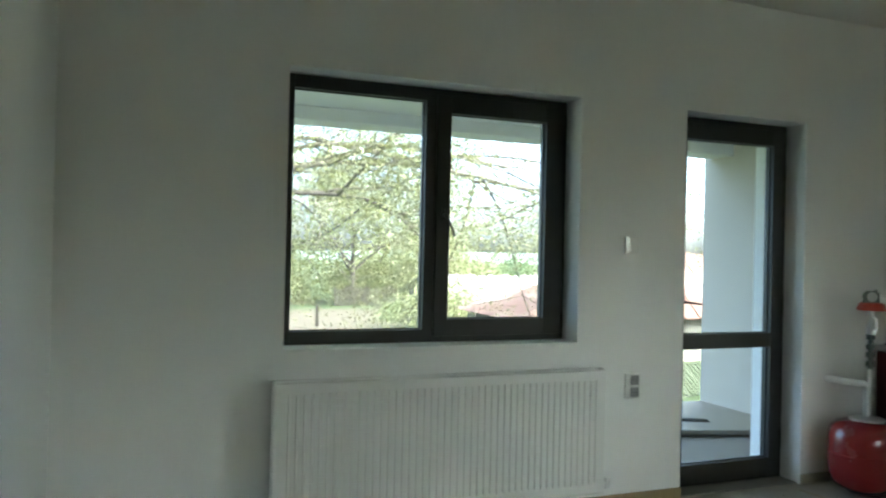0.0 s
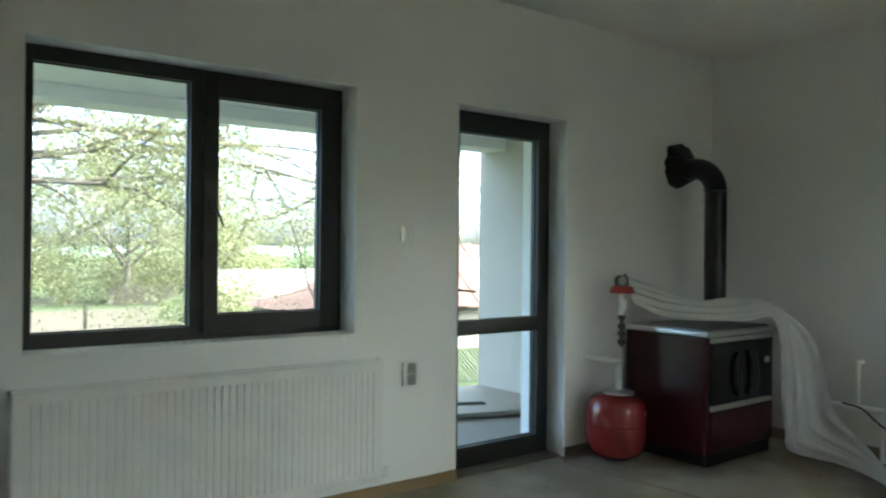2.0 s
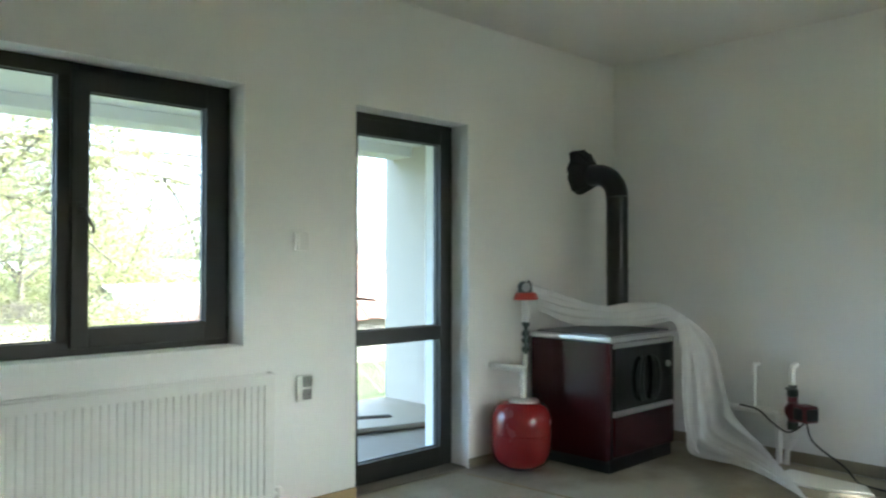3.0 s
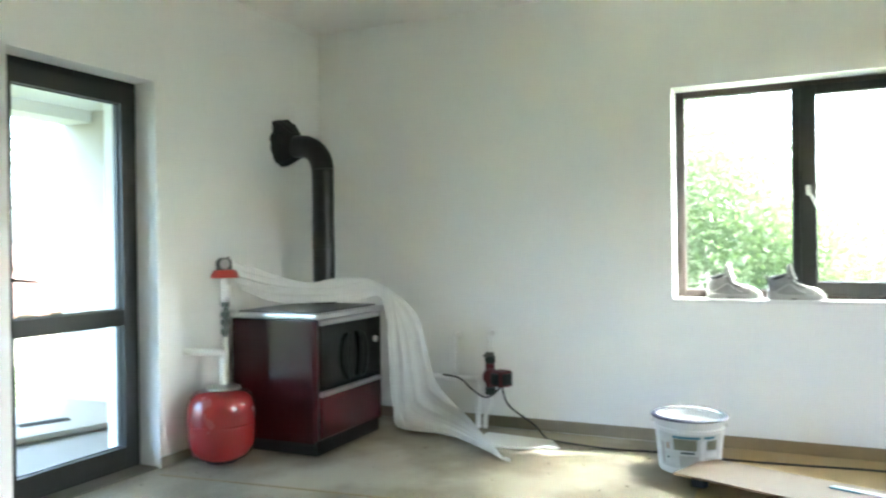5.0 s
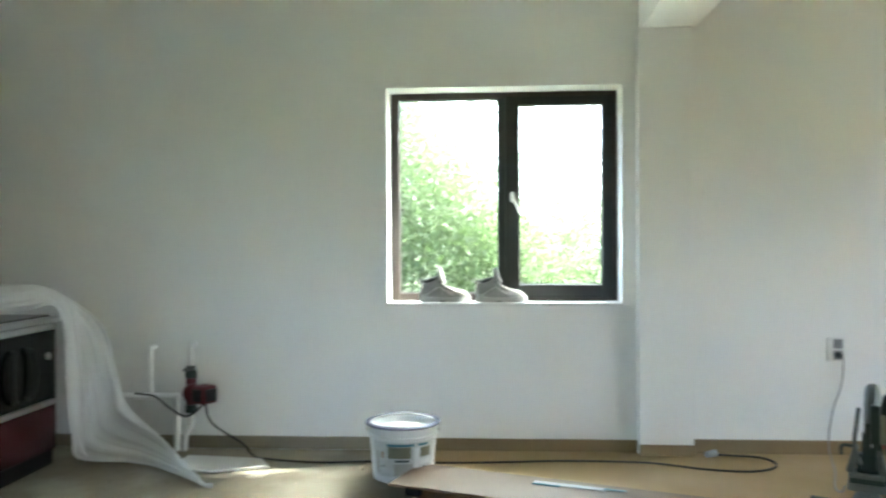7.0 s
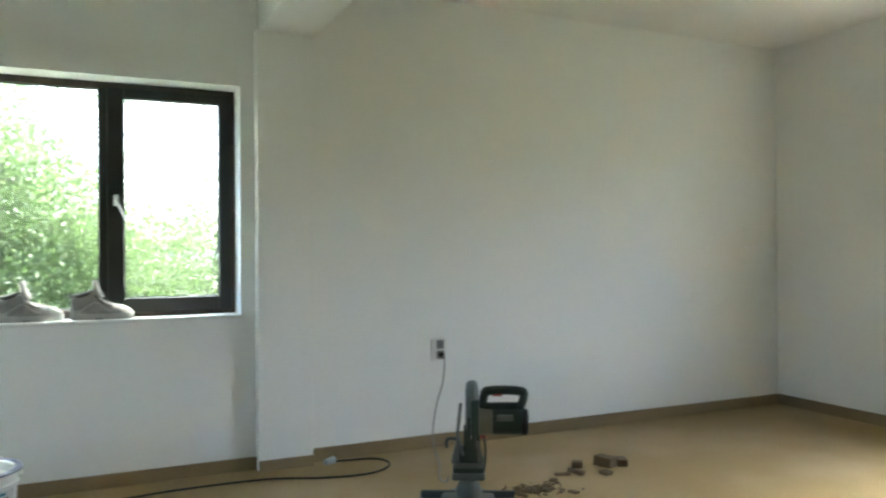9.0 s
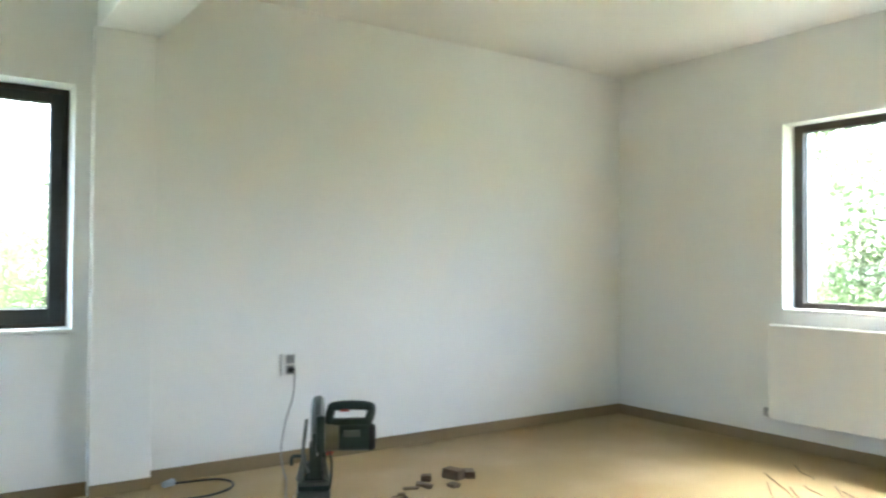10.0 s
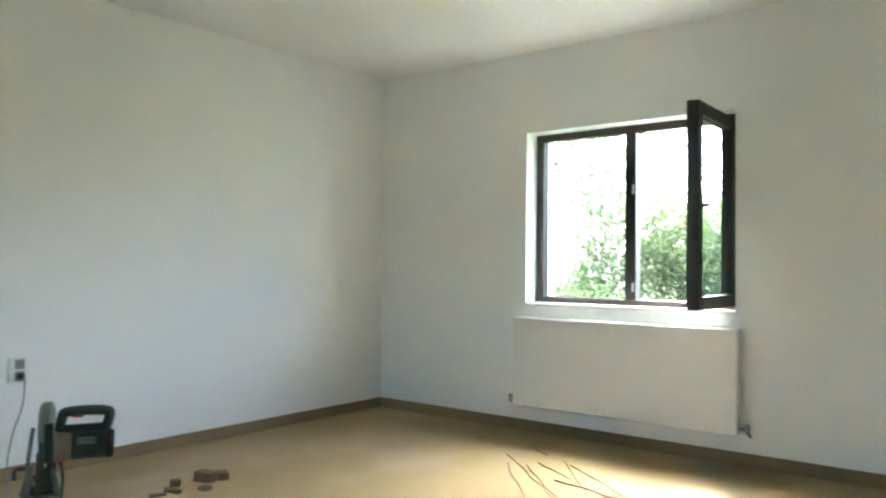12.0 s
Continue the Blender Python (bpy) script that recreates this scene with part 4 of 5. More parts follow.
# ---- shoes on the sill ----
def shoe(x, y_heel, z, length, label, turn=0.0):
    """A high sneaker; the toe points towards -y."""
    m = Matrix.Translation((x, y_heel, z)) @ Matrix.Rotation(radians(-90 + turn), 4, "Z")
    s = thing("shoe", (x, y_heel - length / 2, z), label, "shoe", "pair of shoes on the sill")
    stations = [(0.00, 0.026, 0.085), (0.02, 0.034, 0.118), (0.07, 0.038, 0.127), (0.16, 0.040, 0.133), (0.27, 0.041, 0.142), (0.36, 0.042, 0.150), (0.42, 0.043, 0.136), (0.48, 0.044, 0.112), (0.55, 0.046, 0.094), (0.64, 0.048, 0.085), (0.75, 0.050, 0.077), (0.85, 0.048, 0.068), (0.92, 0.042, 0.058), (0.97, 0.028, 0.046), (1.0, 0.010, 0.032)]
    bm = bm_new()
    rings = []
    for u, w, h in stations:
        ring = []
        for k in range(13):
            a = math.pi * k / 12
            ring.append(bm.verts.new((u * length, w * (abs(math.cos(a)) ** 0.65) * (1 if math.cos(a) >= 0 else -1) * (1.0 - 0.22 * math.sin(a)), 0.020 + (h - 0.020) * math.sin(a) ** 0.75)))
        rings.append(ring)
    for a, b in zip(rings, rings[1:]):
        for k in range(12):
            bm.faces.new((a[k], a[k + 1], b[k + 1], b[k]))
    bm.faces.new(rings[0])
    bm.faces.new(rings[-1][::-1])
    for a, b in zip(rings, rings[1:]):
        bm.faces.new((a[0], b[0], b[12], a[12]))
    part("upper", bm, M_SHOE, s, "grey fabric upper", True, m)
    bm = bm_new()
    outline = [(-0.008, 0.0), (0.0, 0.030), (0.10, 0.041), (0.35, 0.040), (0.55, 0.046), (0.74, 0.053), (0.90, 0.046), (0.98, 0.028), (1.012, 0.0)]
    full = outline + [(u, -w) for u, w in outline[-2:0:-1]]
    lo = [bm.verts.new((u * length, w, 0.0)) for u, w in full]
    mi = [bm.verts.new((u * length + (0.003 if u > 0.5 else -0.003), w * 1.06, 0.014)) for u, w in full]
    hi = [bm.verts.new((u * length, w * 1.03, 0.030 + (0.008 if u > 0.93 else 0.010 if u < 0.1 else 0))) for u, w in full]
    n = len(full)
    for a, b in ((lo, mi), (mi, hi)):
        for k in range(n):
            bm.faces.new((a[k], a[(k + 1) % n], b[(k + 1) % n], b[k]))
    bm.faces.new(lo[::-1])
    bm.faces.new(hi)
    part("sole", bm, M_SOLE, s, "pale rubber sole", True, m)
    # the padded tongue stands up out of the opening and bends back at its end
    bm = bm_new()
    spine = smooth_points([(0.47 * length, 0, 0.112), (0.415 * length, 0, 0.150), (0.395 * length, 0, 0.185), (0.375 * length, 0, 0.204)], 5)
    rings = []
    for i, p in enumerate(spine):
        f = i / (len(spine) - 1)
        wd, th = 0.028 * (1.0 - 0.25 * f * f), 0.020 * (1.0 - 0.35 * f)
        rings.append([bm.verts.new((p.x + th * math.cos(a), wd * math.sin(a), p.z + 0.3 * th * math.cos(a))) for a in [2 * math.pi * k / 12 for k in range(12)]])
    for a, b in zip(rings, rings[1:]):
        for k in range(12):
            bm.faces.new((a[k], a[(k + 1) % 12], b[(k + 1) % 12], b[k]))
    bm.faces.new(rings[0][::-1])
    bm.faces.new(rings[-1])
    part("tongue", bm, M_SHOE, s, "dark grey padded tongue", True, m)
    # stitched panels: heel counter and toe cap, a little proud of the fabric
    for nm, ua, ub, lift, lab in (("heel_counter", 0.0, 0.17, 0.62, "grey heel panel"), ("toe_cap", 0.80, 0.985, 0.92, "grey toe cap")):
        bm = bm_new()
        rows_p = []
        for i in range(6):
            u = ua + (ub - ua) * i / 5
            for (u_a, w_a, h_a), (u_b, w_b, h_b) in zip(stations, stations[1:]):
                if u_a <= u <= u_b:
                    f = (u - u_a) / (u_b - u_a)
                    w_u, h_u = w_a + (w_b - w_a) * f, h_a + (h_b - h_a) * f
                    break
            w_u, h_u = w_u + 0.0025, h_u + 0.0025
            row = []
            for k in range(13):
                a = math.pi * k / 12
                row.append(bm.verts.new((u * length - (0.002 if u < 0.1 else 0), w_u * (abs(math.cos(a)) ** 0.65) * (1 if math.cos(a) >= 0 else -1) * (1.0 - 0.22 * math.sin(a)), 0.020 + ((h_u - 0.020) * math.sin(a) ** 0.75) * (lift if nm == "heel_counter" else 1.0))))
            rows_p.append(row)
        for a, b in zip(rows_p, rows_p[1:]):
            for k in range(12):
                bm.faces.new((a[k], a[k + 1], b[k + 1], b[k]))
        part(nm, bm, M_SOLE, s, lab, True, m)
    # no real notch: a dark block gives the sole its shade there
    bm = bm_new()
    box(bm, 0.40 * length, -0.047, -0.001, 0.52 * length, 0.047, 0.010, 0.003)
    part("arch", bm, M_SHOE_DARK, s, "dark block for the shaded notch before the heel", False, m)
    # solid disc closes the opening, coloured dark for the shade inside
    bm = bm_new()
    n = 20
    top = [bm.verts.new((length * (0.20 + 0.155 * math.cos(2 * math.pi * k / n)), 0.027 * math.sin(2 * math.pi * k / n), 0.1400 + 0.014 * math.cos(2 * math.pi * k / n))) for k in range(n)]
    bot = [bm.verts.new((v.co.x, v.co.y, v.co.z - 0.020)) for v in top]
    bm.faces.new(top)
    bm.faces.new(bot[::-1])
    for k in range(n):
        bm.faces.new((top[k], bot[k], bot[(k + 1) % n], top[(k + 1) % n]))
    part("opening", bm, M_LACE, s, "dark disc for the shade in the shoe opening", False, m)
    bm = bm_new()
    for i in range(4):
        u = (0.43 + i * 0.065) * length
        h = [0.130, 0.112, 0.095, 0.084][i]
        tube(bm, smooth_points([(u, -0.030, h - 0.014), (u + 0.006, 0, h + 0.004), (u, 0.030, h - 0.014)], 4), 0.0032, 6)
    tube(bm, smooth_points([(0.42 * length, 0.0, 0.135), (0.47 * length, 0.03, 0.128), (0.50 * length, 0.050, 0.105), (0.47 * length, 0.045, 0.085)], 4), 0.0028, 6)
    tube(bm, smooth_points([(0.43 * length, 0.01, 0.140), (0.49 * length, 0.035, 0.146), (0.53 * length, 0.045, 0.134), (0.50 * length, 0.040, 0.120)], 4), 0.0030, 6)
    part("laces", bm, M_LACE, s, "dark laces", True, m)
    bm = bm_new()
    tube(bm, smooth_points([(0.01 * length, 0, 0.118), (0.06 * length, 0.032, 0.128), (0.2 * length, 0.033, 0.138), (0.36 * length, 0.034, 0.152)], 5), 0.006, 8)
    tube(bm, smooth_points([(0.01 * length, 0, 0.118), (0.06 * length, -0.032, 0.128), (0.2 * length, -0.033, 0.138), (0.36 * length, -0.034, 0.152)], 5), 0.006, 8)
    part("collar", bm, M_SHOE_DARK, s, "dark padded collar", True, m)
    # pull loop at the heel, eyelet stay and a sewn stripe along the side
    bm = bm_new()
    tube(bm, smooth_points([(0.004 * length, 0, 0.112), (-0.016, 0, 0.124), (-0.012, 0, 0.140), (0.03 * length, 0, 0.132)], 4), 0.0045, 7)
    part("pull_loop", bm, M_SHOE_DARK, s, "dark pull loop", True, m)
    for side in (-1, 1):
        bm = bm_new()
        tube(bm, smooth_points([(0.38 * length, side * 0.036, 0.130), (0.46 * length, side * 0.040, 0.100), (0.56 * length, side * 0.042, 0.080), (0.66 * length, side * 0.040, 0.072)], 5), 0.0055, 7)
        part("eyelet_stay", bm, M_SHOE_DARK, s, "dark eyelet strip", True, m)
        bm = bm_new()
        tube(bm, smooth_points([(0.14 * length, side * 0.043, 0.045), (0.28 * length, side * 0.045, 0.072), (0.40 * length, side * 0.045, 0.090), (0.52 * length, side * 0.046, 0.060), (0.66 * length, side * 0.052, 0.042)], 5), 0.0042, 7)
        part("side_stripe", bm, M_SOLE, s, "pale sewn stripe", True, m)


shoe(6.888, 1.462, W2[2] + 0.003, 0.300, "worn grey high sneaker on the window sill", 2)
shoe(6.884, 1.124, W2[2] + 0.003, 0.300, "worn grey high sneaker with a loose lace on the sill", -2)


# ---- sockets and switch ----
def double_socket(u, z, m, plugged, label):
    s = thing("wall_socket", m @ Vector((u, 0, z)), label, "socket")
    bm = bm_new()
    box(bm, u - 0.042, -0.0145, z - 0.066, u + 0.052, 0.0, z + 0.066, 0.003)
    part("plate", bm, M_PLASTIC, s, m=m)
    for dz in (-0.032, 0.032):
        bm = bm_new()
        box(bm, u - 0.010, -0.0165, z + dz - 0.026, u + 0.038, -0.0135, z + dz + 0.026, 0.006, 3)
        part("insert", bm, M_SOCKET, s, "grey rounded socket insert", m=m)
        bm = bm_new()
        for du in (-0.009, 0.009):
            cyl(bm, (u + 0.014 + du, -0.0166, z + dz), (u + 0.014 + du, -0.0176, z + dz), 0.003, seg=10)
        part("contact_hole", bm, M_RUBBER, s, m=m)
    return s


double_socket(3.996, 0.634, ON_A, False, "white double wall socket beside the door")
double_socket(0.931, 0.605, ON_B, True, "white double wall socket with one plug in it")
sw = thing("wall_switch", ON_A @ Vector((3.955, 0, 1.385)), "small white wall switch with a raised edge", "switch")
bm = bm_new()
box(bm, 3.938, -0.008, 1.340, 4.022, 0.0, 1.434, 0.004)
part("plate", bm, M_PLASTIC, sw, m=ON_A)
bm = bm_new()
box(bm, 3.962, -0.014, 1.352, 4.018, -0.006, 1.362, 0.002)
box(bm, 3.962, -0.011, 1.364, 4.018, -0.006, 1.424, 0.002)
part("rocker", bm, M_PLASTIC, sw, "white raised edge", m=ON_A)
bm = bm_new()
box(bm, 3.940, -0.016, 1.345, 3.951, -0.007, 1.430, 0.002)
part("edge_strip", bm, M_STEEL, sw, "bright metal edge strip", m=ON_A)
pg = thing("power_plug", ON_B @ Vector((0.945, -0.03, 0.573)), "dark plug with a grey cable down to the floor", "plug")
bm = bm_new()
cyl(bm, (0.945, -0.0165, 0.573), (0.945, -0.050, 0.573), 0.019, 0.016, seg=16, bevel=0.003)
part("body", bm, M_STOVE_BLACK, pg, "", True, ON_B)
bm = bm_new()
tube(bm, smooth_points([(0.945, -0.048, 0.571), (0.958, -0.050, 0.555), (0.964, -0.035, 0.50), (0.955, -0.03, 0.40), (0.915, -0.03, 0.28), (0.888, -0.035, 0.16), (0.876, -0.05, 0.07), (0.86, -0.12, 0.006), (0.78, -0.35, 0.006), (0.66, -0.62, 0.006), (0.62, -0.78, 0.03), (0.605, -0.85, 0.08)], 6), 0.0042, 7)
part("cord", bm, M_CABLE_GREY, pg, "grey cord", True, ON_B)

# ---- mitre saw ----
RX, RY = Vector((-0.458, -0.889, 0)), Vector((0.889, -0.458, 0))
SAW = Matrix(((RX.x * 0.98, RY.x, 0, 5.652), (RX.y * 0.98, RY.y, 0, -0.556), (0, 0, 1.01, 0), (0, 0, 0, 1)))
saw = thing("mitre_saw", (5.652, -0.556, 0), "dark green and grey mitre saw standing on the floor", "mitre saw")
bm = bm_new()
box(bm, -0.235, -0.10, 0.0, 0.215, 0.15, 0.055, 0.010)
part("base", bm, M_SAW_DARK, saw, "dusty dark grey cast base", False, SAW)
bm = bm_new()
lathe(bm, (0, 0, 0), [(0.0, 0.056), (0.125, 0.056), (0.128, 0.062), (0.128, 0.074), (0.120, 0.080), (0.0, 0.080)], 36)
part("turntable", bm, M_SAW_GREY, saw, "round grey turntable", True, SAW)
bm = bm_new()
box(bm, -0.225, 0.035, 0.056, -0.05, 0.055, 0.088, 0.006)
part("fence", bm, M_SAW_DARK, saw, "", False, SAW)
bm = bm_new()
box(bm, 0.05, 0.035, 0.056, 0.225, 0.055, 0.088, 0.006)
part("fence", bm, M_SAW_DARK, saw, "", False, SAW)
bm = bm_new()
lathe(bm, (0.005, 0.0, 0), [(0.0, 0.080), (0.060, 0.080), (0.064, 0.10), (0.052, 0.135), (0.040, 0.150), (0.0, 0.150)], 24)
part("pivot_housing", bm, M_SAW_GREY, saw, "pale dusty pivot", True, SAW)
box_bm = bm_new()
box(box_bm, -0.075, -0.02, 0.150, 0.082, 0.115, 0.182, 0.008, 2)
box(box_bm, -0.070, -0.02, 0.205, 0.076, 0.10, 0.222, 0.006, 2)
part("column_foot", box_bm, M_SAW_GREY, saw, "grey ribbed foot of the column", False, SAW)
bm = bm_new()
box(bm, -0.068, -0.01, 0.180, 0.074, 0.09, 0.207, 0.004, 2)
part("column_gap", bm, M_SAW_GREEN, saw, "dark gap piece", False, SAW)
for sx in (-1, 1):
    bm = bm_new()
    q = [(0.030, 0.330), (0.052, 0.330), (0.080, 0.222), (0.046, 0.222)] if sx < 0 else [(0.036, 0.330), (0.054, 0.330), (0.080, 0.222), (0.056, 0.222)]
    fr_v = [bm.verts.new((sx * x, 0.0, z)) for x, z in q]
    bk_v = [bm.verts.new((sx * x, 0.09, z)) for x, z in q]
    bm.faces.new(fr_v)
    bm.faces.new(bk_v[::-1])
    for k in range(4):
        bm.faces.new((fr_v[k], bk_v[k], bk_v[(k + 1) % 4], fr_v[(k + 1) % 4]))
    bmesh.ops.recalc_face_normals(bm, faces=bm.faces[:])
    bmesh.ops.bevel(bm, geom=bm.edges[:], offset=0.006, segments=2, affect="EDGES")
    part("column_cheek", bm, M_SAW_GREY, saw, "flared grey cheek of the column", False, SAW)
bm = bm_new()
box(bm, -0.040, 0.020, 0.215, 0.050, 0.080, 0.300, 0.012, 3)
box(bm, -0.018, 0.000, 0.235, 0.040, 0.050, 0.400, 0.012, 3)
box(bm, 0.020, 0.010, 0.300, 0.062, 0.050, 0.440, 0.012, 3)
part("arm", bm, M_SAW_GREEN, saw, "dark green arm", False, SAW)
bm = bm_new()
tube(bm, smooth_points([(-0.046, 0.07, 0.320), (-0.085, 0.06, 0.325), (-0.100, 0.05, 0.318), (-0.100, 0.05, 0.285)], 4), 0.008, 8)
tube(bm, smooth_points([(0.06, 0.05, 0.40), (0.085, 0.03, 0.30), (0.080, 0.02, 0.20), (0.06, 0.02, 0.14)], 5), 0.006, 8)
part("carry_rods", bm, M_SAW_GREEN, saw, "bent dark rods", True, SAW)
bm = bm_new()
GC, n = 0.490, 32
rings = []
for x, rad in ((0.004, 0.045), (-0.008, 0.075), (-0.004, 0.104), (0.008, 0.118), (0.036, 0.120), (0.048, 0.110), (0.056, 0.080), (0.052, 0.045)):
    rings.append([bm.verts.new((x, -0.01 + rad * math.cos(2 * math.pi * k / n), GC + rad * math.sin(2 * math.pi * k / n))) for k in range(n)])
for a, b in zip(rings, rings[1:]):
    for k in range(n):
        bm.faces.new((a[k], a[(k + 1) % n], b[(k + 1) % n], b[k]))
bm.faces.new(rings[0])
bm.faces.new(rings[-1][::-1])
part("blade_guard", bm, M_SAW_GREY, saw, "grey blade guard", True, SAW)
bm = bm_new()
box(bm, 0.018, -0.150, 0.385, 0.056, -0.110, 0.545, 0.010, 3)
box(bm, 0.000, -0.140, 0.360, 0.018, -0.112, 0.470, 0.006, 2)
part("guard_rib", bm, M_SAW_GREEN, saw, "dark green rib on the guard", False, SAW)
bm = bm_new()
tube(bm, smooth_points([(-0.030, 0.02, 0.50), (-0.040, 0.0, 0.42), (-0.045, -0.02, 0.34), (-0.020, -0.03, 0.27)], 5), 0.008, 8)
part("guard_link", bm, M_SAW_GREY, saw, "thin link rod", True, SAW)
bm = bm_new()
cyl(bm, (0.020, -0.01, 0.460), (0.0225, -0.01, 0.460), 0.118, seg=48)
part("blade", bm, M_STEEL, saw, "steel saw blade", False, SAW)
bm = bm_new()
cyl(bm, (0.050, -0.01, 0.425), (0.120, -0.01, 0.423), 0.066, 0.058, seg=24, bevel=0.006)
part("gearbox", bm, M_SAW_DUST, saw, "grey gearbox", True, SAW)
bm = bm_new()
cyl(bm, (0.118, -0.01, 0.423), (0.262, -0.01, 0.421), 0.060, seg=28, bevel=0.006)
mot = part("motor", bm, M_SAW_GREEN, saw, "dark green motor housing", True, SAW)
bm = bm_new()
cyl(bm, (0.256, -0.01, 0.421), (0.288, -0.01, 0.420), 0.063, 0.056, seg=28, bevel=0.010)
part("end_cap", bm, M_RUBBER, mot, "", True, SAW)
bm = bm_new()
box(bm, 0.140, -0.0735, 0.435, 0.215, -0.052, 0.462, 0.004)
part("rating_plate", bm, M_SAW_GREY, mot, "pale plate", False, SAW)
bm = bm_new()
tube(bm, smooth_points([(0.070, -0.01, 0.470), (0.082, -0.01, 0.545), (0.100, -0.01, 0.562), (0.180, -0.01, 0.566), (0.255, -0.01, 0.560), (0.270, -0.01, 0.545), (0.258, -0.01, 0.500), (0.245, -0.01, 0.480)], 5), 0.021, 12)
box(bm, 0.080, -0.030, 0.478, 0.255, 0.010, 0.508, 0.010, 3)
part("handle", bm, M_SAW_GREEN, saw, "dark closed D-handle", True, SAW)
bm = bm_new()
box(bm, 0.120, -0.020, 0.538, 0.165, 0.0, 0.552, 0.004)
part("trigger", bm, M_RED, saw, "", False, SAW)
bm = bm_new()
cyl(bm, (0.052, 0.06, 0.335), (0.090, 0.06, 0.335), 0.010, seg=12)
part("lock_knob", bm, M_RED, saw, "small red lock knob", True, SAW)

# off-cuts and chips round the saw
OFF = [(6.00, -1.600, 0.115, 0.070, 0.055, 20), (5.97, -1.69, 0.09, 0.055, 0.040, -25), (5.86, -1.50, 0.06, 0.05, 0.02, 5), (6.04, -1.44, 0.055, 0.05, 0.035, 50), (5.95, -1.28, 0.085, 0.03, 0.012, 70), (5.92, -1.37, 0.05, 0.03, 0.022, 10), (5.98, -1.36, 0.06, 0.045, 0.016, -40), (5.67, -1.16, 0.05, 0.03, 0.012, 15), (5.88, -1.18, 0.04, 0.025, 0.014, 60)]
for x, y, l, w, h, a in OFF:
    bm = bm_new()
    box(bm, -l / 2, -w / 2, 0.0, l / 2, w / 2, h, 0.002, 1)
    for v in bm.verts:
        v.co += Vector((0.004 * math.sin(v.co.y * 90 + x * 40), 0.004 * math.sin(v.co.x * 80), 0)) * (1 if v.co.z > h / 2 else 0)
    bm.transform(Matrix.Translation((x, y, 0)) @ Matrix.Rotation(radians(a), 4, "Z"))
    solid("wood_offcut", bm, M_SCRAP, "small dark wood off-cut lying on the floor", "off-cut", "off-cuts beside the saw")
cr = random.Random(17)
bm = bm_new()
for i in range(150):
    x, y = cr.gauss(5.80, 0.045), cr.gauss(-1.00, 0.09)
    s = cr.uniform(0.004, 0.016)
    h = cr.uniform(0.002, 0.012)
    vs = box(bm, -s, -s * cr.uniform(0.2, 0.6), 0, s, s * 0.4, h)
    bmesh.ops.rotate(bm, verts=vs, cent=(0, 0, 0), matrix=Matrix.Rotation(cr.uniform(0, 3.14), 3, "Z"))
    bmesh.ops.translate(bm, verts=vs, vec=(x, y, 0))
solid("wood_chips", bm, M_SCRAP, "heap of dark wood chips and shavings", "wood chips", kind="stuff")

# ---- raised board by the bucket ----
E1, E2 = Vector((-0.34, -0.94, 0)).normalized(), Vector((0.94, -0.34, 0)).normalized()
BOARD = Matrix(((E1.x, E2.x, 0, 5.895), (E1.y, E2.y, 0, 1.530), (0, 0, 1, 0), (0, 0, 0, 1)))
bd = thing("laminate_panel", BOARD @ Vector((0.8, 0.2, 0.072)), "tan laminate panel resting on dark blocks", "board")
bm = bm_new()
box(bm, 0.0, 0.0, 0.0725, 1.75, 0.37, 0.0815, 0.001)
part("core", bm, M_BOARD_EDGE, bd, "dark brown pressed core", False, BOARD)
bm = bm_new()
box(bm, 0.001, 0.001, 0.0815, 1.749, 0.369, 0.0830)
part("surface", bm, M_BOARD, bd, "tan laminate face", False, BOARD)
for u, v, l, w in ((0.04, 0.10, 0.07, 0.05), (0.66, 0.03, 0.15, 0.11), (1.45, 0.08, 0.12, 0.10), (0.66, 0.27, 0.12, 0.08)):
    bm = bm_new()
    box(bm, u, v, 0.0, u + l, v + w, 0.0725, 0.004)
    solid("support_block", bm, M_RUBBER, "dark block under the laminate panel", "block", "blocks under the panel", m=BOARD)
ST = Matrix.Translation((5.945, 0.836, 0.083)) @ Matrix.Rotation(math.atan2(0.427 - 0.836, 5.805 - 5.945), 4, "Z")
ruler = thing("metal_trim_strip", (5.87, 0.63, 0.083), "pale blue and silver trim strip on the panel", "trim strip")
bm = bm_new()
box(bm, 0.0, -0.020, 0.0, 0.34, 0.020, 0.004, 0.001)
part("strip", bm, M_PLUG, ruler, "", False, ST)
bm = bm_new()
box(bm, 0.0, -0.034, 0.0, 0.13, -0.022, 0.006, 0.001)
box(bm, 0.33, -0.010, 0.004, 0.43, 0.008, 0.008, 0.002)
part("strip_end", bm, M_BLUEGREEN, ruler, "blue-green end piece", False, ST)

# narrow joint between two pours of the screed
bm = bm_new()
vs = [bm.verts.new((x, y, -0.0035)) for x, y in ((5.110, 4.10), (5.122, 4.10), (5.262, 2.70), (5.248, 2.70))]
bm.faces.new(vs)
r5 = bmesh.ops.extrude_face_region(bm, geom=bm.faces[:])
bmesh.ops.translate(bm, vec=(0, 0, 0.003), verts=[g for g in r5["geom"] if isinstance(g, bmesh.types.BMVert)])
solid("trim", bm, M_SKIRT, "thin brown joint strip in the screed", "joint strip", kind="structure")

# ---- outside ----
GROUND = -0.90


def land(y):
    """Height of the ground: level round the house, falling gently to the far yard."""
    return GROUND - 1.7 * min(1.0, max(0.0, (y - 12.0) / 42.0))


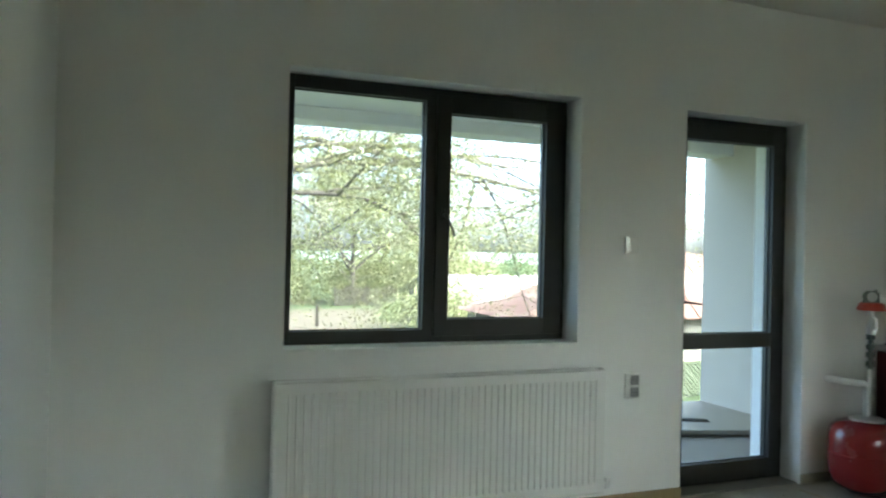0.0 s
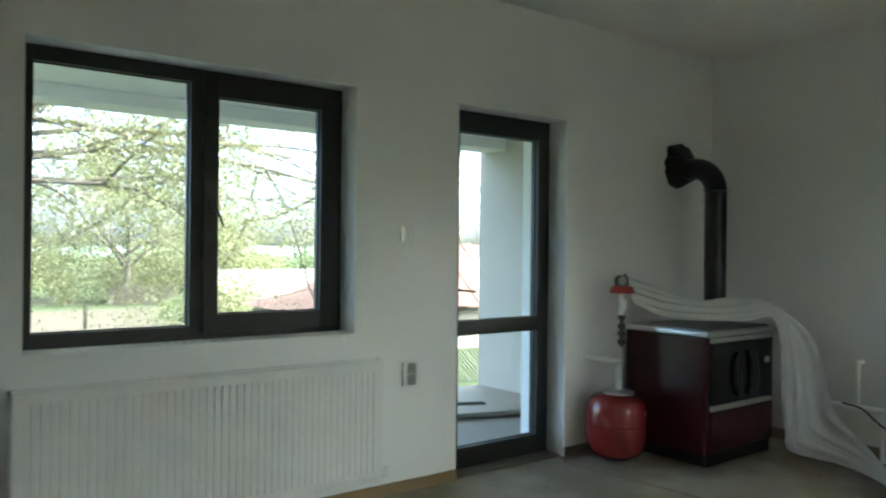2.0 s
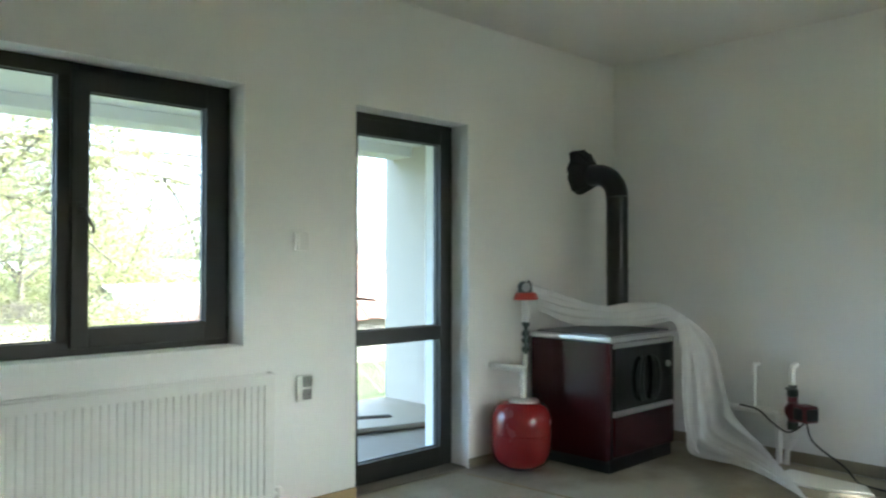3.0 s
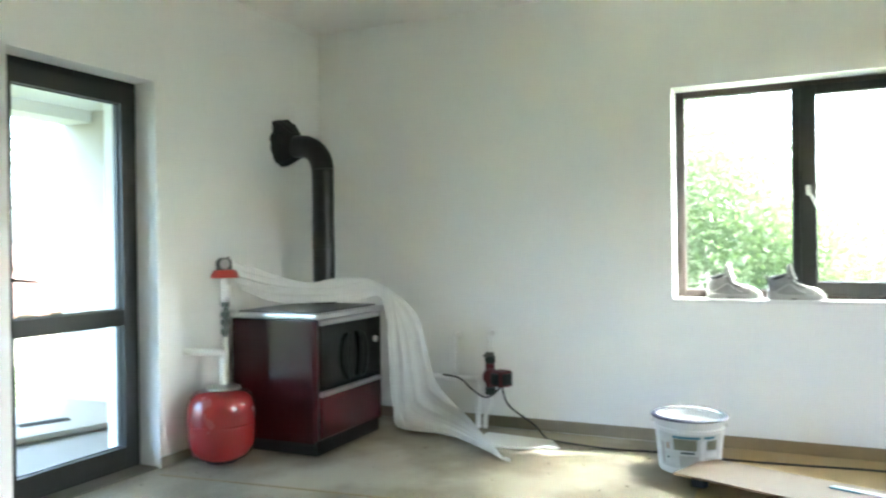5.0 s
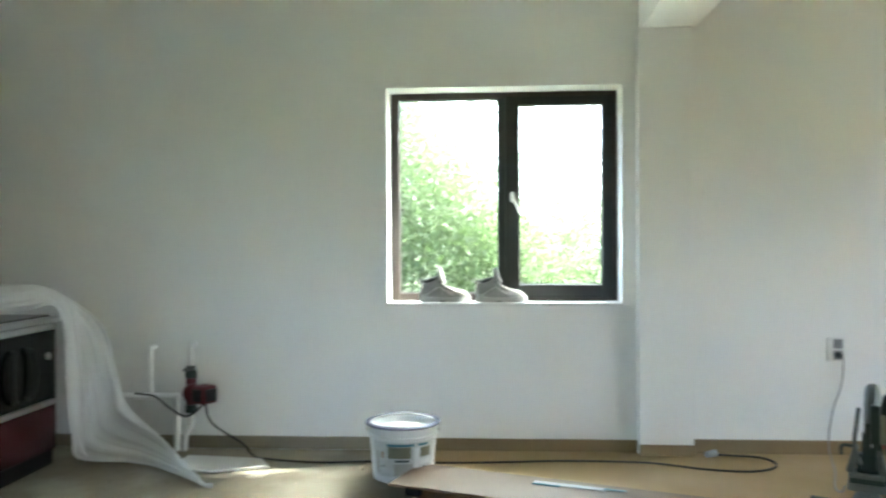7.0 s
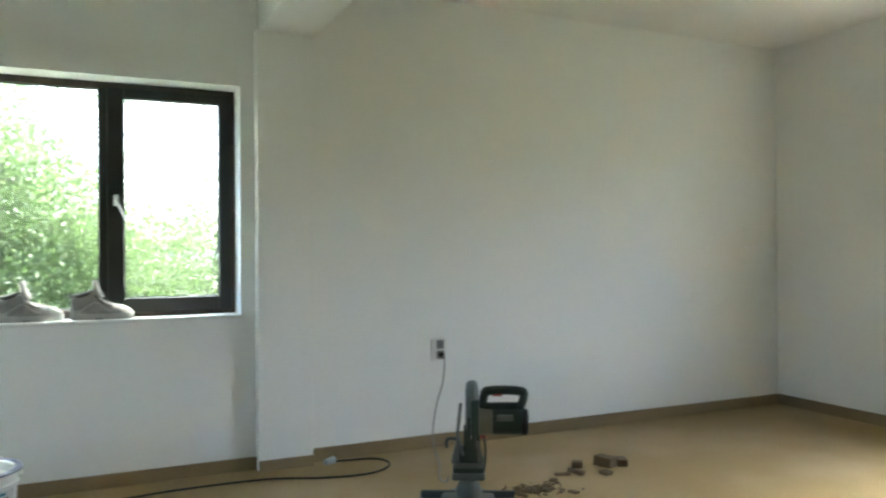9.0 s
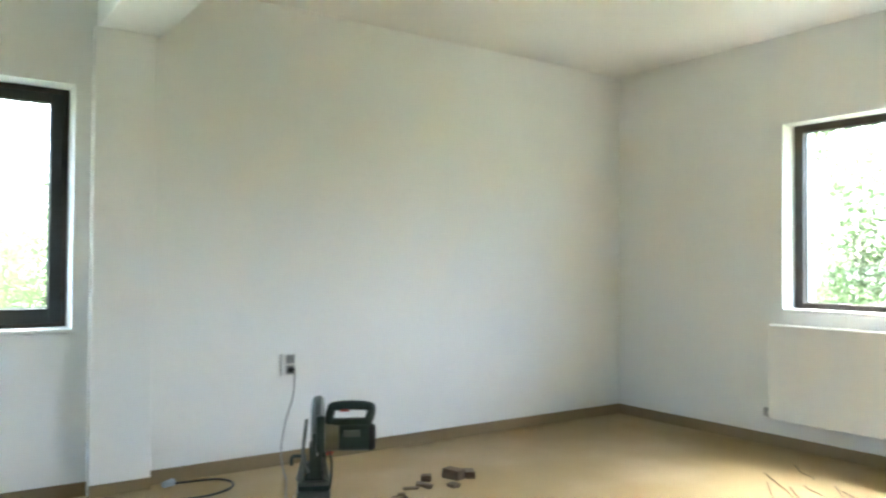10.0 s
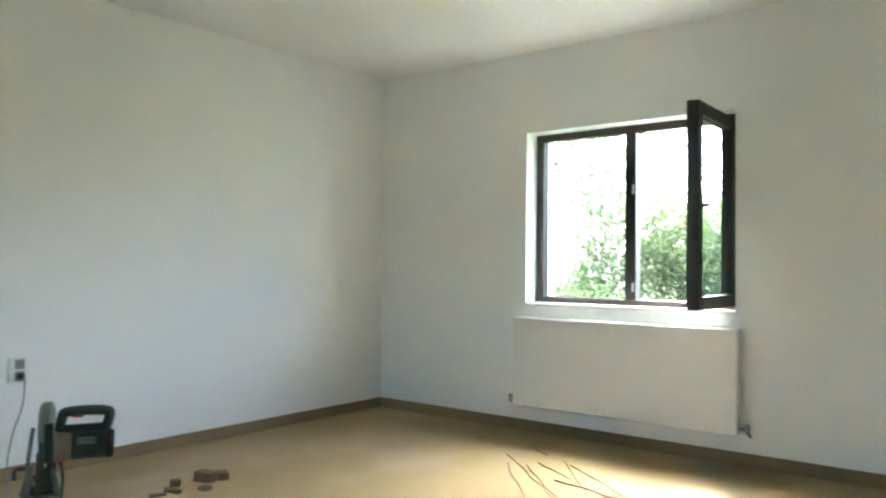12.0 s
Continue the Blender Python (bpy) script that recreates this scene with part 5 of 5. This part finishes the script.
bm = bm_new()
rows_g = [[bm.verts.new((x, y, land(y))) for x in (-700, -60, 0, 60, 700)] for y in (-700, -60, 0, 12, 54, 120, 700)]
for a, b in zip(rows_g, rows_g[1:]):
    for k in range(4):
        bm.faces.new((a[k], a[k + 1], b[k + 1], b[k]))
skirt = [[bm.verts.new((v.co.x, v.co.y, -5.0)) for v in row] for row in (rows_g[0], rows_g[-1])]
for top_row, low_row in zip((rows_g[0], rows_g[-1]), skirt):
    for k in range(4):
        bm.faces.new((top_row[k], top_row[k + 1], low_row[k + 1], low_row[k]))
solid("ground", bm, M_GROUND, "rough green meadow and bare earth", "ground", kind="structure")
bm = bm_new()
vs = [bm.verts.new(v) for v in [(x, y, land(y) + 0.02) for x, y in ((-25, 24), (12, 25), (24, 47.5), (-30, 48.5))]]
bm.faces.new(vs)
r = bmesh.ops.extrude_face_region(bm, geom=bm.faces[:])
bmesh.ops.translate(bm, vec=(0, 0, -0.3), verts=[g for g in r["geom"] if isinstance(g, bmesh.types.BMVert)])
solid("dirt_road", bm, M_DIRT, "wide dry dirt yard beyond the garden", "road", kind="structure")


def limb(bm, rng, start, way, length, radius, depth, tips, droop):
    """A branch that bends, tapers and divides; its twig ends are added to tips."""
    pts, p, d = [start], Vector(start), Vector(way).normalized()
    steps = 5
    for i in range(steps):
        d = (d + Vector((rng.uniform(-1, 1), rng.uniform(-1, 1), rng.uniform(-0.8, 0.8) - droop)) * 0.22).normalized()
        p = p + d * length / steps
        pts.append(p.copy())
        if depth <= 1:
            tips.append(p.copy())
    tube(bm, pts, radius, 7 if depth > 2 else 5 if depth > 1 else 3, radius * 0.5)
    if depth > 0:
        for i in range(4 if depth > 1 else 3):
            k = rng.randint(2, steps)
            q = Vector((rng.uniform(-1, 1), rng.uniform(-1, 1), rng.uniform(-0.3, 0.7))).normalized()
            limb(bm, rng, pts[k], d * 0.75 + q * 0.9, length * rng.uniform(0.5, 0.72), radius * 0.5, depth - 1, tips, droop)


def tree(at, height, spread, seed, leaves, leaf, mat, label, trunk_part=0.35, droop=0.0, ways=None, radius=None, cloud=0.45, depth=3):
    rng = random.Random(seed)
    t = thing("tree", at, label, "tree")
    bm, tips = bm_new(), []
    base = Vector(at)
    r0 = radius or height * 0.022
    top = base + Vector((rng.uniform(-0.2, 0.2), rng.uniform(-0.2, 0.2), height * trunk_part))
    tube(bm, smooth_points([base - Vector((0, 0, 0.2)), base.lerp(top, 0.5) + Vector((rng.uniform(-0.1, 0.1), rng.uniform(-0.1, 0.1), 0)), top], 4), r0 * 1.25, 10, r0 * 0.8)
    if ways is None:
        ways = []
        n = 7
        for k in range(n):
            a = 2 * math.pi * (k + rng.random() * 0.7) / n
            e = rng.uniform(0.25, 1.0)
            ways.append((math.cos(a) * spread, math.sin(a) * spread, height * (1 - trunk_part) * e))
    for w in ways:
        w = Vector(w)
        limb(bm, rng, top - Vector((0, 0, rng.uniform(0, height * 0.12))), w, w.length * 0.62, r0 * 0.55, depth, tips, droop)
    part("trunk", bm, M_BARK, t, "", True, fix=False)
    nr = np.random.RandomState(seed)
    tip = np.array([p[:] for p in tips])
    c = tip[nr.randint(0, len(tip), leaves)] + nr.normal(0, cloud, (leaves, 3))
    a1 = nr.normal(0, 1, (leaves, 3))
    a1 /= np.linalg.norm(a1, axis=1)[:, None]
    a2 = np.cross(a1, nr.normal(0, 1, (leaves, 3)))
    a2 /= np.linalg.norm(a2, axis=1)[:, None]
    s = leaf * nr.uniform(0.6, 1.3, (leaves, 1))
    verts = np.stack([c - a1 * s, c + a2 * s * 0.45, c + a1 * s, c - a2 * s * 0.45], 1).reshape(-1, 3) - base[:]
    me = bpy.data.meshes.new("crown")
    me.from_pydata(verts.tolist(), [], np.arange(leaves * 4).reshape(-1, 4).tolist())
    me.materials.append(mat)
    crown = new("crown", me)
    crown.parent = t
    crown["kind"] = "stuff"
    return t


# walnut by the porch: trunk off to one side, boughs reaching across the window
tree((2.0, 12.2, GROUND), 7.6, 4.0, 11, 95000, 0.029, M_LEAF_NEAR, "tall walnut tree in young leaf with wide boughs", 0.50, 0.10,
     [(3.6, -1.4, -0.5), (4.6, -1.2, 0.9), (7.6, -0.8, 1.2), (5.6, -0.4, 0.3), (3.8, 0.4, 2.4), (8.2, 0.6, 0.9), (5.0, 1.4, 2.6), (9.0, -0.4, 2.4), (-3, 1, 2), (0, 4, 3)], 0.085, cloud=0.38)
# the tree behind the plank fence, and the hedge along it
tree((16.0, 55.0, land(55)), 13.0, 6.0, 12, 20000, 0.10, M_LEAF_NEAR, "tall spreading tree behind the plank fence", 0.27, 0.0, radius=0.20, cloud=0.55)
tree((12.5, 58.5, land(58)), 4.6, 3.2, 15, 5000, 0.13, M_LEAF_NEAR, "broad yellow-green bush behind the plank fence", 0.12, 0.0, radius=0.06, cloud=0.7)
tree((23.0, 57.5, land(58)), 4.4, 3.4, 16, 5000, 0.13, M_LEAF_NEAR, "broad leafy bush behind the plank fence", 0.12, 0.0, radius=0.06, cloud=0.7)
tree((10.3, 22.8, land(23)), 1.9, 1.1, 18, 5000, 0.06, M_LEAF_NEAR, "yellow-green bush at the corner of the pale shed", 0.10, 0.0, radius=0.03, cloud=0.30)
tree((12.2, 32.5, land(32)), 0.5, 0.9, 17, 4000, 0.05, M_LEAF_FAR, "low green bush at the edge of the dirt yard", 0.10, 0.0, radius=0.02, cloud=0.22)
tree((31.3, 60, land(60)), 4.2, 2.0, 13, 4000, 0.12, M_LEAF_FAR, "round leafy tree beyond the sheds", 0.25, 0.0, radius=0.07, cloud=0.5)
tree((25.5, 56, land(56)), 3.6, 2.2, 14, 3500, 0.12, M_LEAF_NEAR, "low bush beyond the sheds", 0.12, 0.0, radius=0.05, cloud=0.5)
for hx, hy, hh, hs, seed in ((3.5, 57.0, 3.6, 3.0, 41), (8.0, 60.0, 4.4, 3.2, 42), (17.5, 58.0, 3.4, 3.0, 43), (20.5, 61.0, 4.6, 3.2, 44), (26.5, 62.0, 3.8, 3.0, 45), (-1.5, 60.0, 4.2, 3.0, 46)):
    tree((hx, hy, land(hy)), hh, hs, seed, 4500, 0.13, M_LEAF_NEAR, "loose yellow-green hedge bush beyond the yard", 0.10, 0.0, radius=0.06, cloud=0.7)
# trees past the two other windows
tree((13.4, 1.60, GROUND), 7.2, 1.4, 21, 56000, 0.035, M_LEAF_GREEN, "fresh green fruit tree close to the house", 0.18, 0.0, radius=0.045, cloud=0.30)
tree((15.0, -0.2, GROUND), 5.0, 1.5, 22, 20000, 0.034, M_LEAF_GREEN, "low leafy bush beside a fruit tree", 0.12, 0.0, radius=0.03, cloud=0.32)
tree((16.5, -1.6, GROUND), 5.2, 1.6, 23, 20000, 0.034, M_LEAF_GREEN, "low leafy bush in the garden", 0.12, 0.0, radius=0.03, cloud=0.32)
tree((19.0, 3.2, GROUND), 4.2, 2.1, 24, 12000, 0.05, M_LEAF_GREEN, "leafy garden tree further off", 0.15, 0.0, radius=0.04, cloud=0.4)
tree((9.4, -12.4, GROUND), 5.6, 1.6, 31, 32000, 0.040, M_LEAF_GREEN, "thin young tree outside the open window", 0.18, 0.0, radius=0.03, cloud=0.28)
tree((8.0, -12.6, GROUND), 4.8, 1.4, 32, 14000, 0.045, M_LEAF_GREEN, "leafy shrub outside the open window", 0.14, 0.0, radius=0.03, cloud=0.28)
tree((6.9, -13.1, GROUND), 4.4, 1.4, 37, 14000, 0.045, M_LEAF_GREEN, "rounded leafy shrub beyond the open sash", 0.14, 0.0, radius=0.03, cloud=0.28)
# leafy sun filter added beside the view, boughs across the sun's path
tree((9.2, -7.95, GROUND), 9.7, 2.5, 34, 42000, 0.045, M_LEAF_GREEN, "tall thin-leaved tree added to filter the sun", 0.52, 0.0,
     [(-3.2, 1.5, 1.1), (-3.4, 0.9, 1.9), (-3.2, 1.9, 0.7), (-3.0, 1.1, 2.2), (-2.6, 1.6, 1.6), (-3.8, 1.3, 1.4), (1, -1, 3)], 0.15, cloud=0.30)
# twigs added above the window only for their shadows on the floor
tree((7.6, -6.5, GROUND), 6.2, 2.0, 36, 200, 0.035, M_LEAF_GREEN, "bare twiggy tree added to cast twig shadows", 0.64, 0.0,
     [(-1.9, 0.5, 0.7), (-2.2, 0.2, 0.6), (-1.8, 0.7, 0.5), (-2.0, 0.0, 1.1), (-2.4, 0.5, 0.9), (-1.5, 0.3, 1.2)], 0.085, cloud=0.10)
# crown added out of view to thin the sun through window_2
tree((10.6, -4.4, GROUND), 9.6, 2.4, 35, 16000, 0.07, M_LEAF_GREEN, "tall full-leaved tree added to shade the east window", 0.52, 0.0, cloud=0.40)
tree((6.4, -15.4, GROUND), 5.2, 1.7, 33, 9000, 0.045, M_LEAF_GREEN, "leafy shrub at the garden's end", 0.15, 0.0, radius=0.035, cloud=0.4)

# a line of woods and a hill far off
bm = bm_new()
prev = None
hr = random.Random(5)
for i in range(121):
    a = 2 * math.pi * i / 120
    h = 2.6 + 1.2 * math.sin(a * 3 + 1) + 0.7 * math.sin(a * 7) + hr.uniform(-0.4, 0.4)
    ring = [bm.verts.new((math.cos(a) * r, math.sin(a) * r, z)) for r, z in ((330, GROUND - 2), (360, max(0.4, h * 0.45)), (420, max(1.2, h)), (500, GROUND - 3))]
    if prev:
        for k in range(3):
            bm.faces.new((prev[k], ring[k], ring[k + 1], prev[k + 1]))
    prev = ring
solid("backdrop", bm, M_HILL, "hazy wooded hills on the horizon", "hills", kind="structure", smooth=True)


def shed(x0, x1, y0, y1, eave, ridge, hip, mat, label):
    base = land(y1)
    s = thing("shed", ((x0 + x1) / 2, (y0 + y1) / 2, base), label, "shed")
    bm = bm_new()
    box(bm, x0 + 0.25, y0 + 0.3, base, x1 - 0.25, y1 - 0.3, eave + 0.02)
    w = part("wall", bm, M_LIME, s, "limewashed wall")
    bm = bm_new()
    ym = (y0 + y1) / 2
    n = int((x1 - x0) / 0.35)
    # ribbed sheets, each a long strip running from ridge to eave
    for side, ye in ((-1, y0), (1, y1)):
        for i in range(n):
            a, b = x0 + (x1 - x0) * i / n, x0 + (x1 - x0) * (i + 1) / n
            lift = 0.03 * (i % 2)
            ra, rb = min(max(a, x0 + hip), x1 - hip), min(max(b, x0 + hip), x1 - hip)
            fa, fb = (1.0 if hip == 0 else min(1, (a - x0) / hip, (x1 - a) / hip)), (1.0 if hip == 0 else min(1, (b - x0) / hip, (x1 - b) / hip))
            q = [(a, ye, eave + lift), (b, ye, eave + lift), (b, ye + (ym - ye) * fb, eave + (ridge - eave) * fb + lift), (a, ye + (ym - ye) * fa, eave + (ridge - eave) * fa + lift)]
            vs = [bm.verts.new(p) for p in q]
            lo = [bm.verts.new((p[0], p[1], p[2] - 0.03)) for p in q]
            bm.faces.new(vs)
            bm.faces.new(lo[::-1])
            for k in range(4):
                bm.faces.new((vs[k], lo[k], lo[(k + 1) % 4], vs[(k + 1) % 4]))
    if hip:
        for xe, xr in ((x0, x0 + hip), (x1, x1 - hip)):
            q = [bm.verts.new(p) for p in ((xe, y0, eave), (xe, y1, eave), (xr, ym, ridge))]
            bm.faces.new(q)
    else:
        for xe in (x0 + 0.26, x1 - 0.26):
            q = [bm.verts.new(p) for p in ((xe, y0 + 0.3, eave), (xe, y1 - 0.3, eave), (xe, ym, ridge - 0.05))]
            bm.faces.new(q)
    part("roof", bm, mat, s, "ribbed metal sheet roof", fix=False)
    bm = bm_new()
    xd = x0 + 1.1
    box(bm, xd, y0 + 0.27, land(y0) + 0.05, xd + 0.8, y0 + 0.31, eave - 0.12, 0.005)
    part("door", bm, M_WOODGREY, s, "grey plank door")


shed(8.6, 21.0, 14.5, 17.8, 0.0, 1.45, 4.6, M_RUST, "low shed with a rusty metal sheet roof")
shed(10.9, 19.5, 23.5, 29.5, -0.38, 0.52, 0.0, M_SHEET, "low shed with a pale sheet roof")

# plank fence by the far yard
fence = thing("plank_fence", (18, 53.5, land(53.5)), "old grey plank fence", "fence")
fr = random.Random(9)
pm = bm_new()
box(pm, -0.07, -0.012, 0, 0.07, 0.012, 1.45, 0.004, 1)
pm_me = bpy.data.meshes.new("plank")
pm.to_mesh(pm_me)
pm.free()
pm_me.materials.append(M_WOODGREY)
for i in range(110):
    o = new("plank", pm_me)
    o.parent = fence
    o.location = (-3.6 + i * 0.2, 0.0, fr.uniform(-0.12, 0.05))
    o.rotation_euler = (fr.uniform(-0.03, 0.03), fr.uniform(-0.04, 0.04), 0)
    o.scale = (1, 1, fr.uniform(0.85, 1.05))
for z in (0.4, 1.1):
    bm = bm_new()
    box(bm, 14.3, 53.52, land(53.5) + z, 36.4, 53.58, land(53.5) + z + 0.09)
    part("rail", bm, M_WOODGREY, fence)

# chain-link fence close to the porch
FY2 = 10.6
link = thing("chain_link_fence", (10.5, FY2, GROUND), "low chain-link fence with grass behind it", "fence")
bm = bm_new()
z0f, z1f, xa, xb, pitch = GROUND + 0.03, GROUND + 0.56, 8.6, 11.6, 0.075
hgt = z1f - z0f
k = xa - hgt
while k < xb:
    for s in (0, 1):
        a = (k, FY2, z0f) if s == 0 else (k + hgt, FY2, z0f)
        b = (k + hgt, FY2, z1f) if s == 0 else (k, FY2, z1f)
        tube(bm, [a, b], 0.0065, 3)
    k += pitch
part("wire_mesh", bm, M_WIRE, link, "diamond wire mesh", fix=False)
for x in (8.0, 10.0, 12.0):
    bm = bm_new()
    cyl(bm, (x, FY2 + 0.03, GROUND), (x, FY2 + 0.03, GROUND + 0.64), 0.025, seg=12)
    part("post", bm, M_GALV, link, "", True)
bm = bm_new()
cyl(bm, (7.96, 30.0, land(30)), (7.96, 30.0, land(30) + 0.85), 0.07, seg=10, bevel=0.01)
solid("fence_post", bm, M_WOODGREY, "single wooden post beside the dirt yard", "post", smooth=True)

# porch
bm = bm_new()
box(bm, D - 1.5, A + THICK, 2.36, B + 1.2, 6.55, 2.60)
solid("porch_ceiling", bm, M_SOFFIT, "white rendered porch soffit", "porch ceiling", kind="structure")
bm = bm_new()
box(bm, D - 1.5, 6.20, 2.262, 6.498, 6.50, 2.358, 0.006)
solid("porch_beam", bm, M_SOFFIT, "white rendered beam along the porch edge", "beam", kind="structure")
bm = bm_new()
box(bm, D - 1.5, A + THICK + 0.002, -0.30, B + 1.2, 6.60, -0.075)
solid("porch_floor", bm, M_CONCRETE, "bare concrete porch floor", "porch floor", kind="structure")
bm = bm_new()
for inset, z0, z1 in ((0.06, -0.075, -0.048), (0.0, -0.048, -0.018)):
    pts = ((4.60, 5.87 + inset), (6.50, 5.31 + inset), (6.50, 6.58), (4.60, 6.58))
    lo = [bm.verts.new((x, y, z0)) for x, y in pts]
    hi = [bm.verts.new((x, y, z1)) for x, y in pts]
    bm.faces.new(hi)
    bm.faces.new(lo[::-1])
    for k in range(4):
        bm.faces.new((lo[k], lo[(k + 1) % 4], hi[(k + 1) % 4], hi[k]))
solid("porch_step", bm, M_STEP, "raised pale stone slab on the porch", "step", kind="structure")
# side wall: the porch's shade is in M_RENDER's colour
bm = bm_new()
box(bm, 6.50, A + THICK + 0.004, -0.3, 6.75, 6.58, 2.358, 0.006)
solid("porch_wall", bm, M_RENDER, "white rendered porch side wall, darkened in colour for shade", "wall", kind="structure")
# thin dark strip set at a slant on the slab
bm = bm_new()
box(bm, 5.62, 5.83, -0.018, 5.95, 5.93, -0.010, 0.002)
solid("dark_strip", bm, M_WOODGREY, "thin dark strip on the porch slab", "mat", m=Matrix.Translation((5.8, 5.88, 0)) @ Matrix.Rotation(radians(-24), 4, "Z") @ Matrix.Translation((-5.8, -5.88, 0)))

# thin dark strands on the floor in the sun by the open window
STRANDS = [(5.06, -3.17, 4.34, -2.57), (4.94, -3.00, 4.46, -2.46), (4.80, -3.02, 4.36, -2.56), (4.775, -3.125, 4.45, -2.91), (4.69, -3.26, 4.22, -2.69), (4.61, -3.20, 4.06, -2.80), (5.07, -3.50, 4.80, -3.28), (4.52, -2.86, 4.06, -2.74)]
sr = random.Random(4)
# each one is a slightly wavy dark tube along the given line
for x0, y0, x1, y1 in STRANDS:
    bm = bm_new()
    pts = []
    for k in range(6):
        f = k / 5
        pts.append((x0 + (x1 - x0) * f + sr.uniform(-0.012, 0.012), y0 + (y1 - y0) * f + sr.uniform(-0.012, 0.012), 0.005))
    tube(bm, smooth_points(pts, 4), 0.0035, 6, 0.002)
    solid("twig", bm, M_SCRAP, "thin dark strand lying on the floor", "twig", "twigs on the floor", smooth=True)

# crumbs of plaster and wood on the screed
cr = random.Random(23)
bm = bm_new()
for i in range(130):
    x, y = cr.uniform(3.6, 6.7), cr.uniform(1.6, 4.05)
    h = cr.uniform(0.0015, 0.005)
    vs = box(bm, -h, -h * cr.uniform(0.4, 1), -0.005, h * cr.uniform(0.5, 1.6), h, h * 0.7)
    bmesh.ops.rotate(bm, verts=vs, cent=(0, 0, 0), matrix=Matrix.Rotation(cr.uniform(0, 3.14), 3, "Z"))
    bmesh.ops.translate(bm, verts=vs, vec=(x, y, 0))
solid("plaster_crumbs", bm, M_SCREED, "scattered crumbs of plaster on the screed", "crumbs", kind="stuff")
